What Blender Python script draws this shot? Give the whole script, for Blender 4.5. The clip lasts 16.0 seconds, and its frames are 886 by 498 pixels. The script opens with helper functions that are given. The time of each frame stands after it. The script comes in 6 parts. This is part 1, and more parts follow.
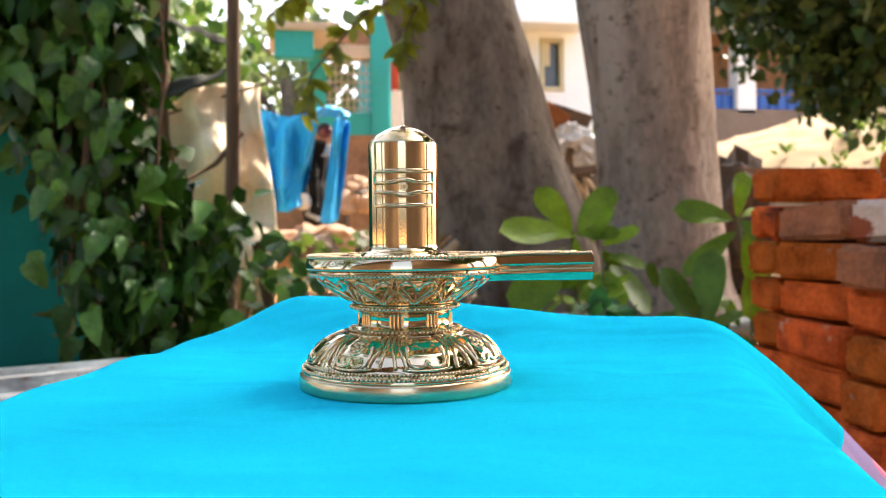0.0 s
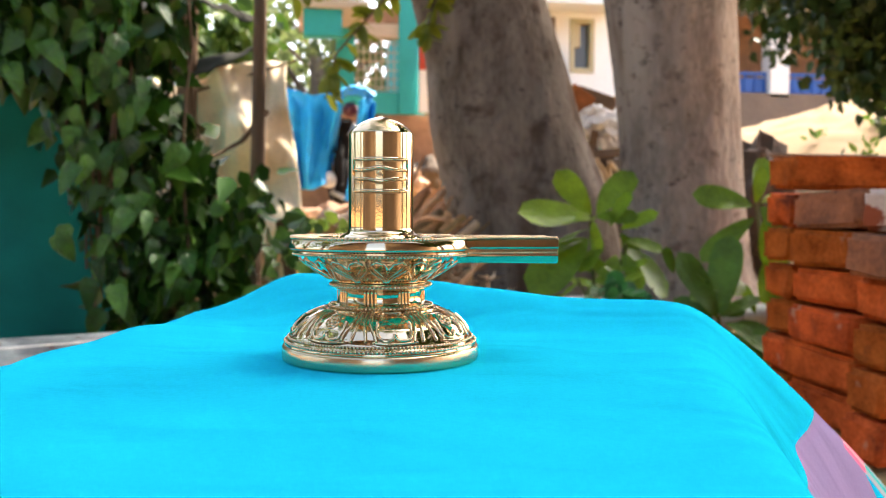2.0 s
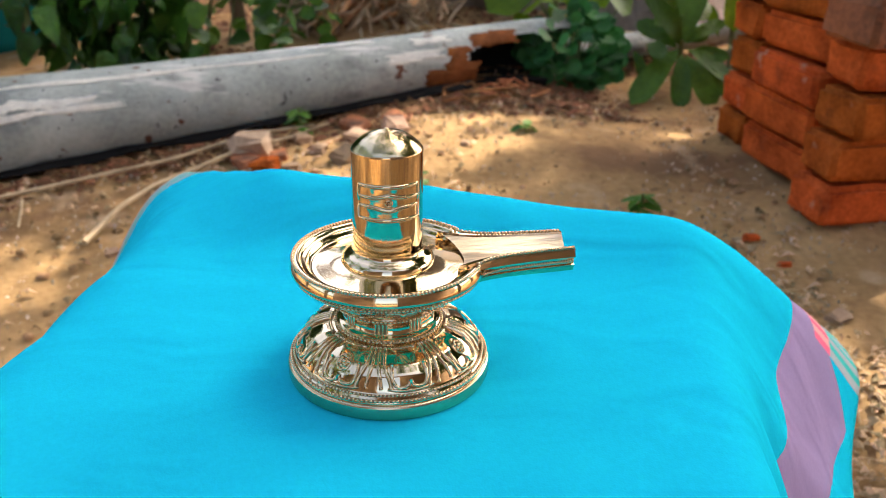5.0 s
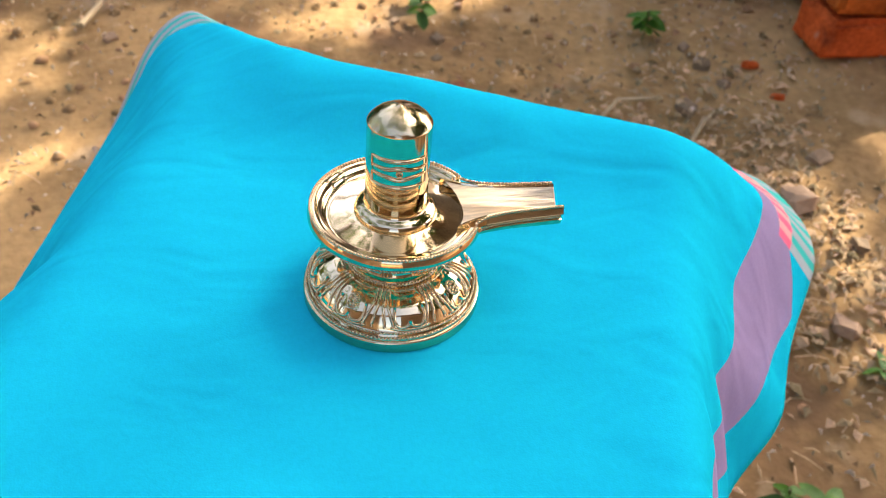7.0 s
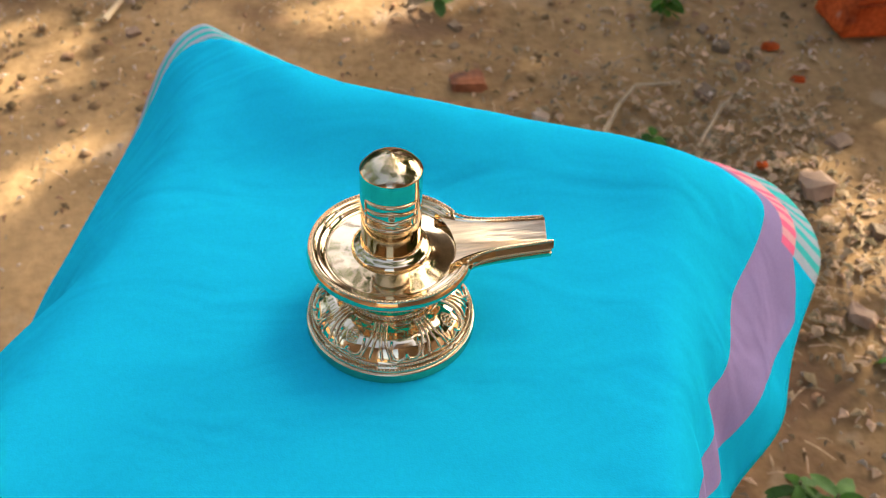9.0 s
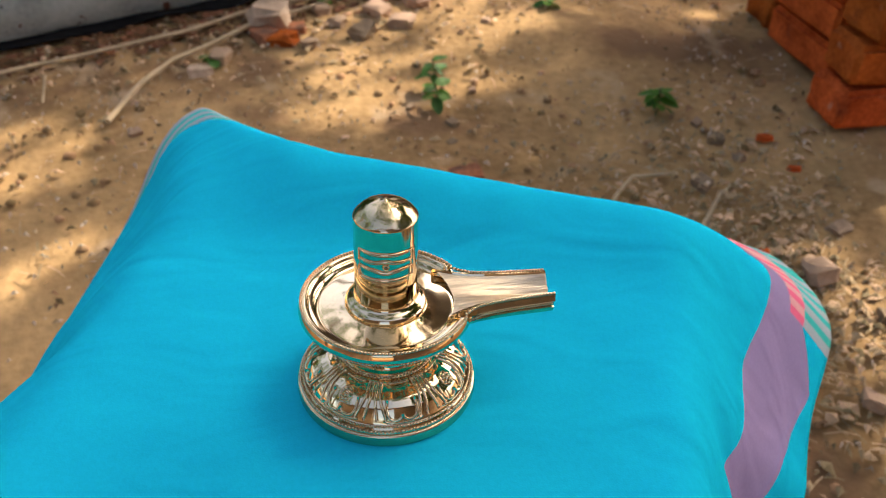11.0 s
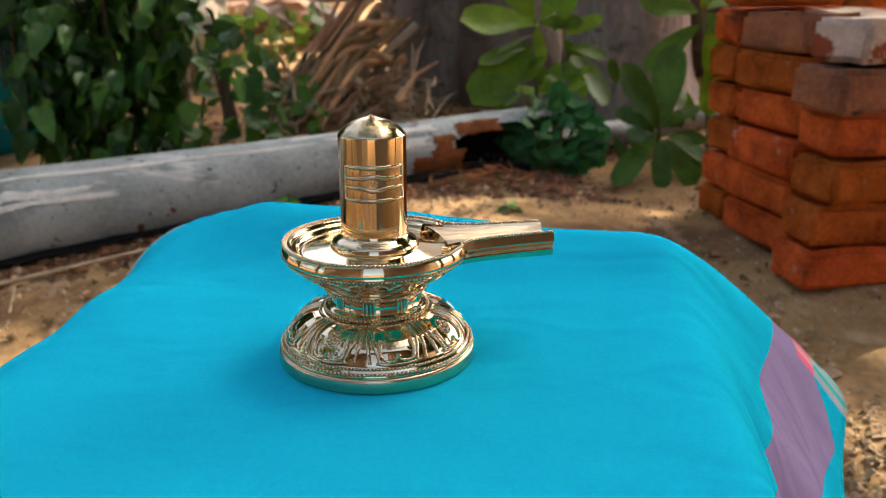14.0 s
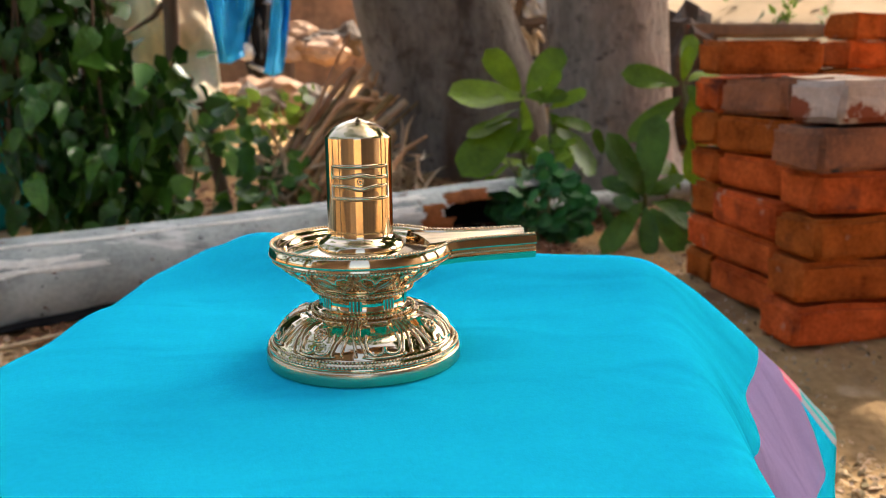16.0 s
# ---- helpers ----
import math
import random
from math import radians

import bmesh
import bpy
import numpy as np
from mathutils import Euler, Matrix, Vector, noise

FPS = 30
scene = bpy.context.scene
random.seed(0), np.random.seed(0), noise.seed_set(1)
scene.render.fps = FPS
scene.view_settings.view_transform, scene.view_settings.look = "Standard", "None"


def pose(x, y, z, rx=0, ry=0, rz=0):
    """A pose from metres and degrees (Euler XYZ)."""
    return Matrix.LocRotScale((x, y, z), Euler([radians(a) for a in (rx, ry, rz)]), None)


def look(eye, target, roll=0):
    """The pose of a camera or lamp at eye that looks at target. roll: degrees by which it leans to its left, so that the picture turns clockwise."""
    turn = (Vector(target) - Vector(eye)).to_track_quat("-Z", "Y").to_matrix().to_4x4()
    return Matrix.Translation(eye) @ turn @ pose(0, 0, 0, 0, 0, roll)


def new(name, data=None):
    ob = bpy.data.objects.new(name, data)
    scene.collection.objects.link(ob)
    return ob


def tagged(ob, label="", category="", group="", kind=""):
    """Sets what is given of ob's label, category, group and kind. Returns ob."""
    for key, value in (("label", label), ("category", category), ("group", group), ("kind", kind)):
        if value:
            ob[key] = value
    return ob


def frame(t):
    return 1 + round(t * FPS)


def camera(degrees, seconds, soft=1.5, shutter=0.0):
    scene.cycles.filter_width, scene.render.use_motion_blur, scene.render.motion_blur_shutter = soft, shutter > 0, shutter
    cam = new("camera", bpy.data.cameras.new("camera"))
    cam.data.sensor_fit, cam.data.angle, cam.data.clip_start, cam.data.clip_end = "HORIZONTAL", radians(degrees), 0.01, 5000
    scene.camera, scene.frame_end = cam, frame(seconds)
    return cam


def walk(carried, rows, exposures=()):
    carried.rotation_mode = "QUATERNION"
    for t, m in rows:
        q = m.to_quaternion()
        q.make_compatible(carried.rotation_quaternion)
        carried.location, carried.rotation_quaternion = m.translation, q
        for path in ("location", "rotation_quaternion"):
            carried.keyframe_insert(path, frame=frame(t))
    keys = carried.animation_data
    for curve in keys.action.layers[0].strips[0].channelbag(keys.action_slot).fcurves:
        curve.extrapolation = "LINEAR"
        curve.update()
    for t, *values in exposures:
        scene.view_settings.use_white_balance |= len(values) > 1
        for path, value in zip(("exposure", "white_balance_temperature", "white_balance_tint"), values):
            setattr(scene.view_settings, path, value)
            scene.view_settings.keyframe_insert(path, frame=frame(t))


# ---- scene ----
cam = camera(54.11, 16.0, soft=1.0)
PATH = [
    (0, (-0.0465, -0.3605, 0.0635), (0.0224, 0.0335, 0.0557), -0.71),
    (0.5, (-0.0316, -0.3669, 0.0711), (0.0297, 0.0282, 0.0606), -0.71),
    (1, (-0.0309, -0.3704, 0.0664), (0.0293, 0.0248, 0.0521), -0.15),
    (1.5, (-0.0267, -0.3821, 0.0629), (0.0293, 0.0138, 0.0496), 0.22),
    (2, (-0.0272, -0.3905, 0.0655), (0.0290, 0.0051, 0.0485), 0.32),
    (2.5, (-0.0313, -0.3887, 0.0722), (0.0321, 0.0056, 0.0493), 0.59),
    (3, (-0.0374, -0.3724, 0.0901), (0.0340, 0.0166, 0.0308), 1.12),
    (3.5, (-0.0420, -0.3579, 0.1108), (0.0312, 0.0221, 0.0096), 0.41),
    (4, (-0.0462, -0.3438, 0.1431), (0.0313, 0.0241, 0.0065), 0.75),
    (4.2, (-0.0454, -0.3410, 0.1615), (0.0305, 0.0254, 0.0200), 0.50),
    (6.3, (-0.0491, -0.3142, 0.2653), (0.0283, 0.0070, 0.0398), 3.42),
    (6.5, (-0.0496, -0.3141, 0.2831), (0.0265, -0.0004, 0.0470), 4.24),
    (7, (-0.0533, -0.3160, 0.3035), (0.0196, -0.0210, 0.0434), 5.78),
    (7.5, (-0.0441, -0.3147, 0.3217), (0.0211, -0.0262, 0.0525), 4.83),
    (8, (-0.0402, -0.3145, 0.3426), (0.0211, -0.0298, 0.0684), 3.97),
    (10.3, (-0.0292, -0.3030, 0.3305), (0.0273, 0.0020, 0.0781), 2.70),
    (10.5, (-0.0286, -0.3043, 0.3214), (0.0292, 0.0080, 0.0783), 2.56),
    (11, (-0.0339, -0.3158, 0.3097), (0.0269, 0.0036, 0.0767), 2.30),
    (11.5, (-0.0401, -0.3254, 0.2858), (0.0244, 0.0013, 0.0643), 2.34),
    (12, (-0.0416, -0.3411, 0.2628), (0.0214, -0.0058, 0.0541), 1.71),
    (12.5, (-0.0423, -0.3413, 0.2390), (0.0231, 0.0023, 0.0449), 0.78),
    (13, (-0.0415, -0.3468, 0.2156), (0.0358, 0.0211, 0.0788), 0.23),
    (13.5, (-0.0424, -0.3535, 0.1929), (0.0382, 0.0212, 0.0785), -0.17),
    (14, (-0.0503, -0.3626, 0.1621), (0.0330, 0.0103, 0.0438), -0.18),
    (14.5, (-0.0536, -0.3743, 0.1517), (0.0295, -0.0020, 0.0315), -0.72),
    (15, (-0.0509, -0.3819, 0.1408), (0.0334, -0.0062, 0.0324), -1.07),
    (15.5, (-0.0499, -0.3840, 0.1354), (0.0381, -0.0041, 0.0462), -0.97),
    (16, (-0.0516, -0.3801, 0.1283), (0.0380, 0.0013, 0.0474), -0.63),
]
EXPOSURES = [(0, 2.90, 6850, 10), (2.5, 2.87, 6850, 10), (4.2, 2.60, 6850, 10), (6.3, 2.58, 6850, 10), (7, 2.62, 6850, 10), (8.2, 2.48, 6850, 10), (10.3, 2.20, 6850, 10), (12.5, 2.02, 6850, 10), (13.5, 2.04, 6850, 10), (14.5, 2.20, 6850, 10), (16, 2.38, 6850, 10)]
walk(cam, [(t, look(eye, aim, roll)) for t, eye, aim, roll in PATH], EXPOSURES)
cam.data.dof.use_dof, cam.data.dof.focus_distance, cam.data.dof.aperture_fstop = True, 0.36, 18.0

# ---- world and sun ----
SUN = Vector((0.62, 0.42, 0.80)).normalized()      # towards the sun
world = bpy.data.worlds.new("world")
scene.world = world
world.use_nodes = True
wn, wl = world.node_tree.nodes, world.node_tree.links
sky = wn.new("ShaderNodeTexSky")
sky.sky_type, sky.sun_disc = "NISHITA", False
sky.sun_elevation = math.asin(SUN.z)
sky.air_density, sky.dust_density, sky.ozone_density = 0.7, 5.0, 0.3      # hazy
sky.sun_rotation = math.atan2(SUN.x, SUN.y)
wl.new(sky.outputs[0], wn["Background"].inputs[0])
wn["Background"].inputs[1].default_value = 0.15
lamp = bpy.data.lights.new("sun", "SUN")
lamp.energy, lamp.angle, lamp.color = 2.0, radians(0.53), (1.0, 0.93, 0.82)
sun = new("sun", lamp)
sun.matrix_world = look(SUN * 20, (0, 0, 0))
# ---- materials ----
def material(name, base, rough=0.6, metal=0.0, spec=0.5, vary=0.25, scale=20.0, fine=120.0, bump=0.2, bump_scale=None, tint=None, per_object=0.0, per_island=0.0, coat=0.0, through_light=0.0, stretch=None, patches=()):
    """A surface with broad stains and fine grain. scale and fine: features per metre."""
    m = bpy.data.materials.new(name)
    m.use_nodes = True
    n, l = m.node_tree.nodes, m.node_tree.links
    p = n["Principled BSDF"]
    p.inputs["Metallic"].default_value = metal
    p.inputs["Specular IOR Level"].default_value = spec
    p.inputs["Coat Weight"].default_value = coat
    geo = n.new("ShaderNodeTexCoord")
    big, small = n.new("ShaderNodeTexNoise"), n.new("ShaderNodeTexNoise")
    big.inputs["Scale"].default_value, big.inputs["Detail"].default_value = scale, 6
    small.inputs["Scale"].default_value, small.inputs["Detail"].default_value = fine, 4
    where = geo.outputs["Object"]
    if per_object:
        shift, far = n.new("ShaderNodeVectorMath"), n.new("ShaderNodeVectorMath")
        far.operation = "SCALE"
        far.inputs[0].default_value = (17.0, 31.0, 23.0)
        l.new(n.new("ShaderNodeObjectInfo").outputs["Random"], far.inputs["Scale"])
        l.new(where, shift.inputs[0])
        l.new(far.outputs[0], shift.inputs[1])
        where = shift.outputs[0]
    origin = where
    if stretch:
        squeeze = n.new("ShaderNodeMapping")
        squeeze.inputs["Scale"].default_value = stretch
        l.new(where, squeeze.inputs["Vector"])
        where = squeeze.outputs[0]
    l.new(where, big.inputs["Vector"])
    l.new(where, small.inputs["Vector"])
    ramp = n.new("ShaderNodeValToRGB")
    dark = tuple(c * (1 - vary) for c in base)
    light = tuple(min(1, c * (1 + vary)) for c in (tint or base))
    ramp.color_ramp.elements[0].position, ramp.color_ramp.elements[1].position = 0.32, 0.68
    ramp.color_ramp.elements[0].color, ramp.color_ramp.elements[1].color = (*dark, 1), (*light, 1)
    mix = n.new("ShaderNodeMath")
    mix.operation = "MULTIPLY_ADD"
    mix.inputs[1].default_value = 0.35
    l.new(small.outputs[0], mix.inputs[0])
    half = n.new("ShaderNodeMath")
    half.operation = "MULTIPLY_ADD"
    half.inputs[1].default_value, half.inputs[2].default_value = 0.65, 0.0
    l.new(big.outputs[0], half.inputs[0])
    l.new(half.outputs[0], mix.inputs[2])
    l.new(mix.outputs[0], ramp.inputs[0])
    colour = ramp.outputs[0]
    for paint, size, low, high, squash in patches:
        spot, fit, span, lay_on = n.new("ShaderNodeTexNoise"), n.new("ShaderNodeMapping"), n.new("ShaderNodeMapRange"), n.new("ShaderNodeMix")
        fit.inputs["Scale"].default_value, fit.inputs["Location"].default_value = squash, (size, low * 9, 0)
        spot.inputs["Scale"].default_value, spot.inputs["Detail"].default_value = size, 5
        span.inputs["From Min"].default_value, span.inputs["From Max"].default_value = low, high
        l.new(origin, fit.inputs["Vector"])
        l.new(fit.outputs[0], spot.inputs["Vector"])
        l.new(spot.outputs[0], span.inputs[0])
        lay_on.data_type = "RGBA"
        l.new(span.outputs[0], lay_on.inputs[0])
        l.new(colour, lay_on.inputs[6])
        lay_on.inputs[7].default_value = (*paint, 1)
        colour = lay_on.outputs[2]
    if per_object or per_island:
        hsv = n.new("ShaderNodeHueSaturation")
        span = n.new("ShaderNodeMapRange")
        k = per_object or per_island
        span.inputs["To Min"].default_value, span.inputs["To Max"].default_value = 1 - k, 1 + k
        if per_object:
            l.new(n.new("ShaderNodeObjectInfo").outputs["Random"], span.inputs[0])
        else:
            l.new(n.new("ShaderNodeNewGeometry").outputs["Random Per Island"], span.inputs[0])
        l.new(span.outputs[0], hsv.inputs["Value"])
        hue = n.new("ShaderNodeMapRange")
        hue.inputs["To Min"].default_value, hue.inputs["To Max"].default_value = 0.5 + 0.03 * k, 0.5 - 0.03 * k
        l.new(span.inputs[0].links[0].from_socket, hue.inputs[0])
        l.new(hue.outputs[0], hsv.inputs["Hue"])
        l.new(colour, hsv.inputs["Color"])
        colour = hsv.outputs[0]
    l.new(colour, p.inputs["Base Color"])
    rr = n.new("ShaderNodeMapRange")
    rr.inputs["To Min"].default_value, rr.inputs["To Max"].default_value = max(0.02, rough * 0.8), min(1, rough * 1.2)
    l.new(big.outputs[0], rr.inputs[0])
    l.new(rr.outputs[0], p.inputs["Roughness"])
    if bump:
        b = n.new("ShaderNodeBump")
        b.inputs["Strength"].default_value = bump
        b.inputs["Distance"].default_value = 0.5 / (bump_scale or fine)
        l.new(mix.outputs[0], b.inputs["Height"])
        l.new(b.outputs[0], p.inputs["Normal"])
    if through_light:
        tr = n.new("ShaderNodeBsdfTranslucent")
        l.new(colour, tr.inputs[0])
        both = n.new("ShaderNodeMixShader")
        both.inputs[0].default_value = through_light
        l.new(p.outputs[0], both.inputs[1])
        l.new(tr.outputs[0], both.inputs[2])
        l.new(both.outputs[0], n["Material Output"].inputs[0])
    return m


BRASS = material("polished_brass", (0.70, 0.540, 0.335), 0.07, 1.0, vary=0.10, scale=60, fine=900, bump=0.05)
BRASS_SATIN = material("satin_brass", (0.66, 0.52, 0.33), 0.24, 1.0, vary=0.08, scale=60, fine=700, bump=0.15)
BRASS_CAST = material("cast_brass", (0.62, 0.48, 0.28), 0.085, 1.0, vary=0.12, scale=300, fine=900, bump=0.42)
# tarnish colour that also paints the shade between beads and under raised lines
TARNISH_SHADE = material("tarnish_and_shade_brass", (0.27, 0.185, 0.105), 0.45, 0.8, vary=0.3, scale=90, fine=600, bump=0.2)
BRASS_ROUGH = material("brass_unpolished", (0.72, 0.57, 0.40), 0.40, 1.0, vary=0.42, scale=260, fine=900, bump=0.9, bump_scale=450, stretch=(0.06, 1, 1))
GROUND = material("sandy_soil", (0.30, 0.172, 0.070), 0.95, vary=0.34, scale=3.0, fine=60, bump=1.0, spec=0.15, tint=(0.39, 0.240, 0.108), patches=(((0.20, 0.112, 0.055), 5.0, 0.55, 0.68, (1, 1, 1)), ((0.46, 0.32, 0.19), 9.0, 0.60, 0.72, (1, 1, 1))))
SAND = material("yellow_sand", (0.24, 0.158, 0.080), 0.95, vary=0.15, scale=2.5, fine=80, bump=0.5, spec=0.2)
BRICK = material("red_clay_brick", (0.33, 0.058, 0.012), 0.9, vary=0.36, scale=16, fine=130, bump=0.9, spec=0.04, tint=(0.51, 0.112, 0.023), per_object=0.22, patches=(((0.14, 0.04, 0.02), 11.0, 0.62, 0.74, (1, 1, 1)), ((0.42, 0.21, 0.13), 22.0, 0.66, 0.74, (1, 1, 1))))
BRICK_PALE = material("weathered_pale_brick", (0.58, 0.43, 0.34), 0.9, vary=0.25, scale=14, fine=120, bump=0.7, spec=0.12, per_object=0.1, patches=(((0.28, 0.07, 0.03), 10.0, 0.60, 0.63, (1, 1, 1)),))
BRICK_DARK = material("grey_stained_brick", (0.23, 0.105, 0.062), 0.9, vary=0.4, scale=12, fine=120, bump=0.7, spec=0.12, tint=(0.33, 0.12, 0.055), patches=(((0.05, 0.042, 0.036), 8.0, 0.60, 0.66, (1, 1, 1)),))
BRICK_BEIGE = material("beige_weathered_brick", (0.37, 0.25, 0.165), 0.9, vary=0.25, scale=12, fine=120, bump=0.7, spec=0.12, tint=(0.44, 0.33, 0.24), patches=(((0.28, 0.12, 0.06), 9.0, 0.60, 0.68, (1, 1, 1)),))
BARK = material("grey_brown_bark", (0.105, 0.079, 0.057), 0.95, vary=0.36, scale=8, fine=55, bump=1.0, bump_scale=24, spec=0.1, tint=(0.195, 0.160, 0.126), stretch=(1, 1, 0.45), patches=(((0.265, 0.225, 0.185), 3.5, 0.50, 0.64, (1, 1, 0.35)), ((0.100, 0.062, 0.040), 5.0, 0.56, 0.68, (1, 1, 0.18)), ((0.050, 0.034, 0.025), 15.0, 0.63, 0.78, (0.9, 0.9, 1.4)), ((0.085, 0.060, 0.044), 9.0, 0.58, 0.70, (1, 1, 1.2)), ((0.060, 0.044, 0.034), 36.0, 0.60, 0.76, (0.7, 0.7, 1.0))))
BARK_PALE = material("pale_grey_bark", (0.185, 0.150, 0.118), 0.95, vary=0.30, scale=8, fine=55, bump=1.0, bump_scale=24, spec=0.1, tint=(0.290, 0.245, 0.200), stretch=(1, 1, 0.45), patches=(((0.335, 0.292, 0.245), 3.5, 0.52, 0.66, (1, 1, 0.35)), ((0.130, 0.088, 0.060), 5.0, 0.60, 0.70, (1, 1, 0.18)), ((0.065, 0.046, 0.034), 15.0, 0.63, 0.78, (0.9, 0.9, 1.4)), ((0.110, 0.086, 0.066), 9.0, 0.60, 0.72, (1, 1, 1.3)), ((0.090, 0.068, 0.054), 36.0, 0.60, 0.76, (0.7, 0.7, 1.0))))
WOOD = material("weathered_wood", (0.13, 0.085, 0.055), 0.85, vary=0.35, scale=9, fine=70, bump=0.5, spec=0.15, stretch=(1, 1, 0.2))
LEAF_BIG = material("broad_leaf", (0.120, 0.215, 0.010), 0.42, vary=0.35, scale=3, fine=14, bump=0.2, spec=0.28, per_object=0.35, through_light=0.35)
LEAF_DUSKY = material("dark_broad_leaf", (0.050, 0.120, 0.010), 0.42, vary=0.35, scale=3, fine=14, bump=0.2, spec=0.25, per_object=0.35, through_light=0.15)
LEAF_IVY = material("ivy_leaf", (0.030, 0.092, 0.009), 0.34, vary=0.3, scale=18, fine=120, bump=0.1, spec=0.35, per_island=0.6, through_light=0.05)
LEAF_SEED = material("seedling_leaf", (0.060, 0.165, 0.016), 0.45, vary=0.3, scale=3, fine=20, bump=0.2, spec=0.3, per_object=0.4, through_light=0.25)
LEAF_IVY_OB = material("ivy_leaf_single", (0.034, 0.126, 0.013), 0.30, vary=0.40, scale=3, fine=14, bump=0.5, bump_scale=9, spec=0.46, per_object=0.7, through_light=0.10, coat=0.08)
LEAF_SMALL_OB = material("small_leaf_single", (0.030, 0.140, 0.036), 0.5, vary=0.25, scale=3, fine=20, bump=0.1, spec=0.3, per_object=0.35, through_light=0.2)
LEAF_CREEPER = material("creeper_leaf", (0.075, 0.185, 0.020), 0.38, vary=0.3, scale=3, fine=20, bump=0.2, spec=0.35, per_object=0.6, through_light=0.3)
LEAF_PALE = material("light_green_leaf", (0.105, 0.185, 0.024), 0.5, vary=0.25, scale=18, fine=120, bump=0.1, spec=0.3, per_island=0.4, through_light=0.3)
# paler than LEAF_TREE: sunlight on the far crowns is put into the colour
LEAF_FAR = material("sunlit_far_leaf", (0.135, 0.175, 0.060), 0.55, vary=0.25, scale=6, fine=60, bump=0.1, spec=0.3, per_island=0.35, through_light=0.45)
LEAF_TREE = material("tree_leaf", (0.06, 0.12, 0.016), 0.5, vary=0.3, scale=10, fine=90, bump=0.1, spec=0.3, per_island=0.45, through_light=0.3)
# LEAF_TREE at about half brightness, with the crown's shade put into the colour
LEAF_SHADE = material("shaded_tree_leaf", (0.030, 0.062, 0.013), 0.5, vary=0.3, scale=10, fine=90, bump=0.1, spec=0.25, per_island=0.5, through_light=0.06)
PIPE = material("whitewashed_iron", (0.285, 0.320, 0.295), 0.55, 0.0, vary=0.26, scale=7, fine=90, bump=0.3, spec=0.3, tint=(0.385, 0.415, 0.385), patches=(((0.56, 0.57, 0.53), 7.0, 0.60, 0.64, (0.12, 1, 2.2)), ((0.62, 0.62, 0.58), 12.0, 0.635, 0.66, (0.16, 1, 1.6)), ((0.08, 0.085, 0.09), 9.0, 0.58, 0.72, (0.5, 1, 1)), ((0.13, 0.055, 0.03), 22.0, 0.655, 0.675, (1, 1, 1)), ((0.06, 0.06, 0.06), 70.0, 0.66, 0.70, (1, 1, 1))))
WHITEWASH = material("limewash", (0.74, 0.73, 0.66), 0.8, vary=0.22, scale=30, fine=140, bump=0.2, spec=0.2)
TWIG_RED = material("rust_brown_twig", (0.30, 0.115, 0.045), 0.85, vary=0.35, scale=20, fine=120, bump=0.3, spec=0.15, per_object=0.4)
RUST = material("rusted_iron", (0.21, 0.072, 0.024), 0.9, vary=0.45, scale=12, fine=70, bump=0.8, spec=0.1, patches=(((0.32, 0.12, 0.035), 14.0, 0.55, 0.68, (1, 1, 1)), ((0.03, 0.018, 0.014), 10.0, 0.60, 0.68, (1, 1, 1))))
BLACK = material("flat_black", (0.010, 0.009, 0.009), 0.8, spec=0.08, vary=0.3, scale=15, fine=90, bump=0.3)
NET = material("green_shade_net", (0.005, 0.19, 0.165), 0.8, vary=0.25, scale=5, fine=260, bump=0.3, spec=0.2)
TARP = material("cream_tarpaulin", (0.76, 0.63, 0.45), 0.7, vary=0.18, scale=4, fine=60, bump=0.3, spec=0.2)
CLOTH_DARK = material("dark_green_brown_cloth", (0.035, 0.036, 0.028), 0.9, vary=0.4, scale=8, fine=80, bump=0.4, spec=0.1)
TARP_BLUE = material("blue_tarpaulin", (0.012, 0.34, 0.70), 0.45, vary=0.2, scale=6, fine=60, bump=0.3, spec=0.3, through_light=0.2)
WALL_WHITE = material("white_plaster", (0.78, 0.76, 0.72), 0.85, vary=0.08, scale=1.5, fine=30, bump=0.2)
WALL_TEAL = material("teal_painted_wall", (0.02, 0.36, 0.37), 0.7, vary=0.12, scale=2, fine=30, bump=0.2)
WALL_CREAM = material("cream_plaster", (0.50, 0.42, 0.33), 0.85, vary=0.12, scale=2, fine=30, bump=0.2)
WALL_BACK = material("plain_plaster", (0.17, 0.125, 0.09), 0.85, vary=0.35, scale=1.5, fine=30, bump=0.3)
PAINT_BLUE = material("blue_paint", (0.02, 0.10, 0.36), 0.5, vary=0.1, scale=4, fine=40, bump=0.1)
PAINT_OCHRE = material("ochre_paint", (0.44, 0.37, 0.22), 0.6, vary=0.1, scale=4, fine=40, bump=0.1)
GLASS_DARK = material("dark_window_pane", (0.10, 0.105, 0.11), 0.15, vary=0.1, scale=3, fine=40, bump=0.0)
PLASTIC_WHITE = material("white_plastic_bag", (0.68, 0.66, 0.63), 0.28, vary=0.1, scale=8, fine=60, bump=0.4)
STONE = material("pale_stone", (0.32, 0.215, 0.140), 0.9, vary=0.25, scale=25, fine=140, bump=0.6, spec=0.15, per_object=0.35)
DRY_BROWN = material("dry_brown_stalk", (0.33, 0.19, 0.095), 0.85, vary=0.4, scale=20, fine=120, bump=0.4, spec=0.2, per_object=0.45)
STRAW = material("dry_straw", (0.54, 0.40, 0.25), 0.8, vary=0.3, scale=20, fine=120, bump=0.4, spec=0.2, per_island=0.35)
HUSK = material("brown_palm_stalk", (0.46, 0.27, 0.12), 0.8, vary=0.4, scale=20, fine=120, bump=0.4, spec=0.2, per_object=0.5)
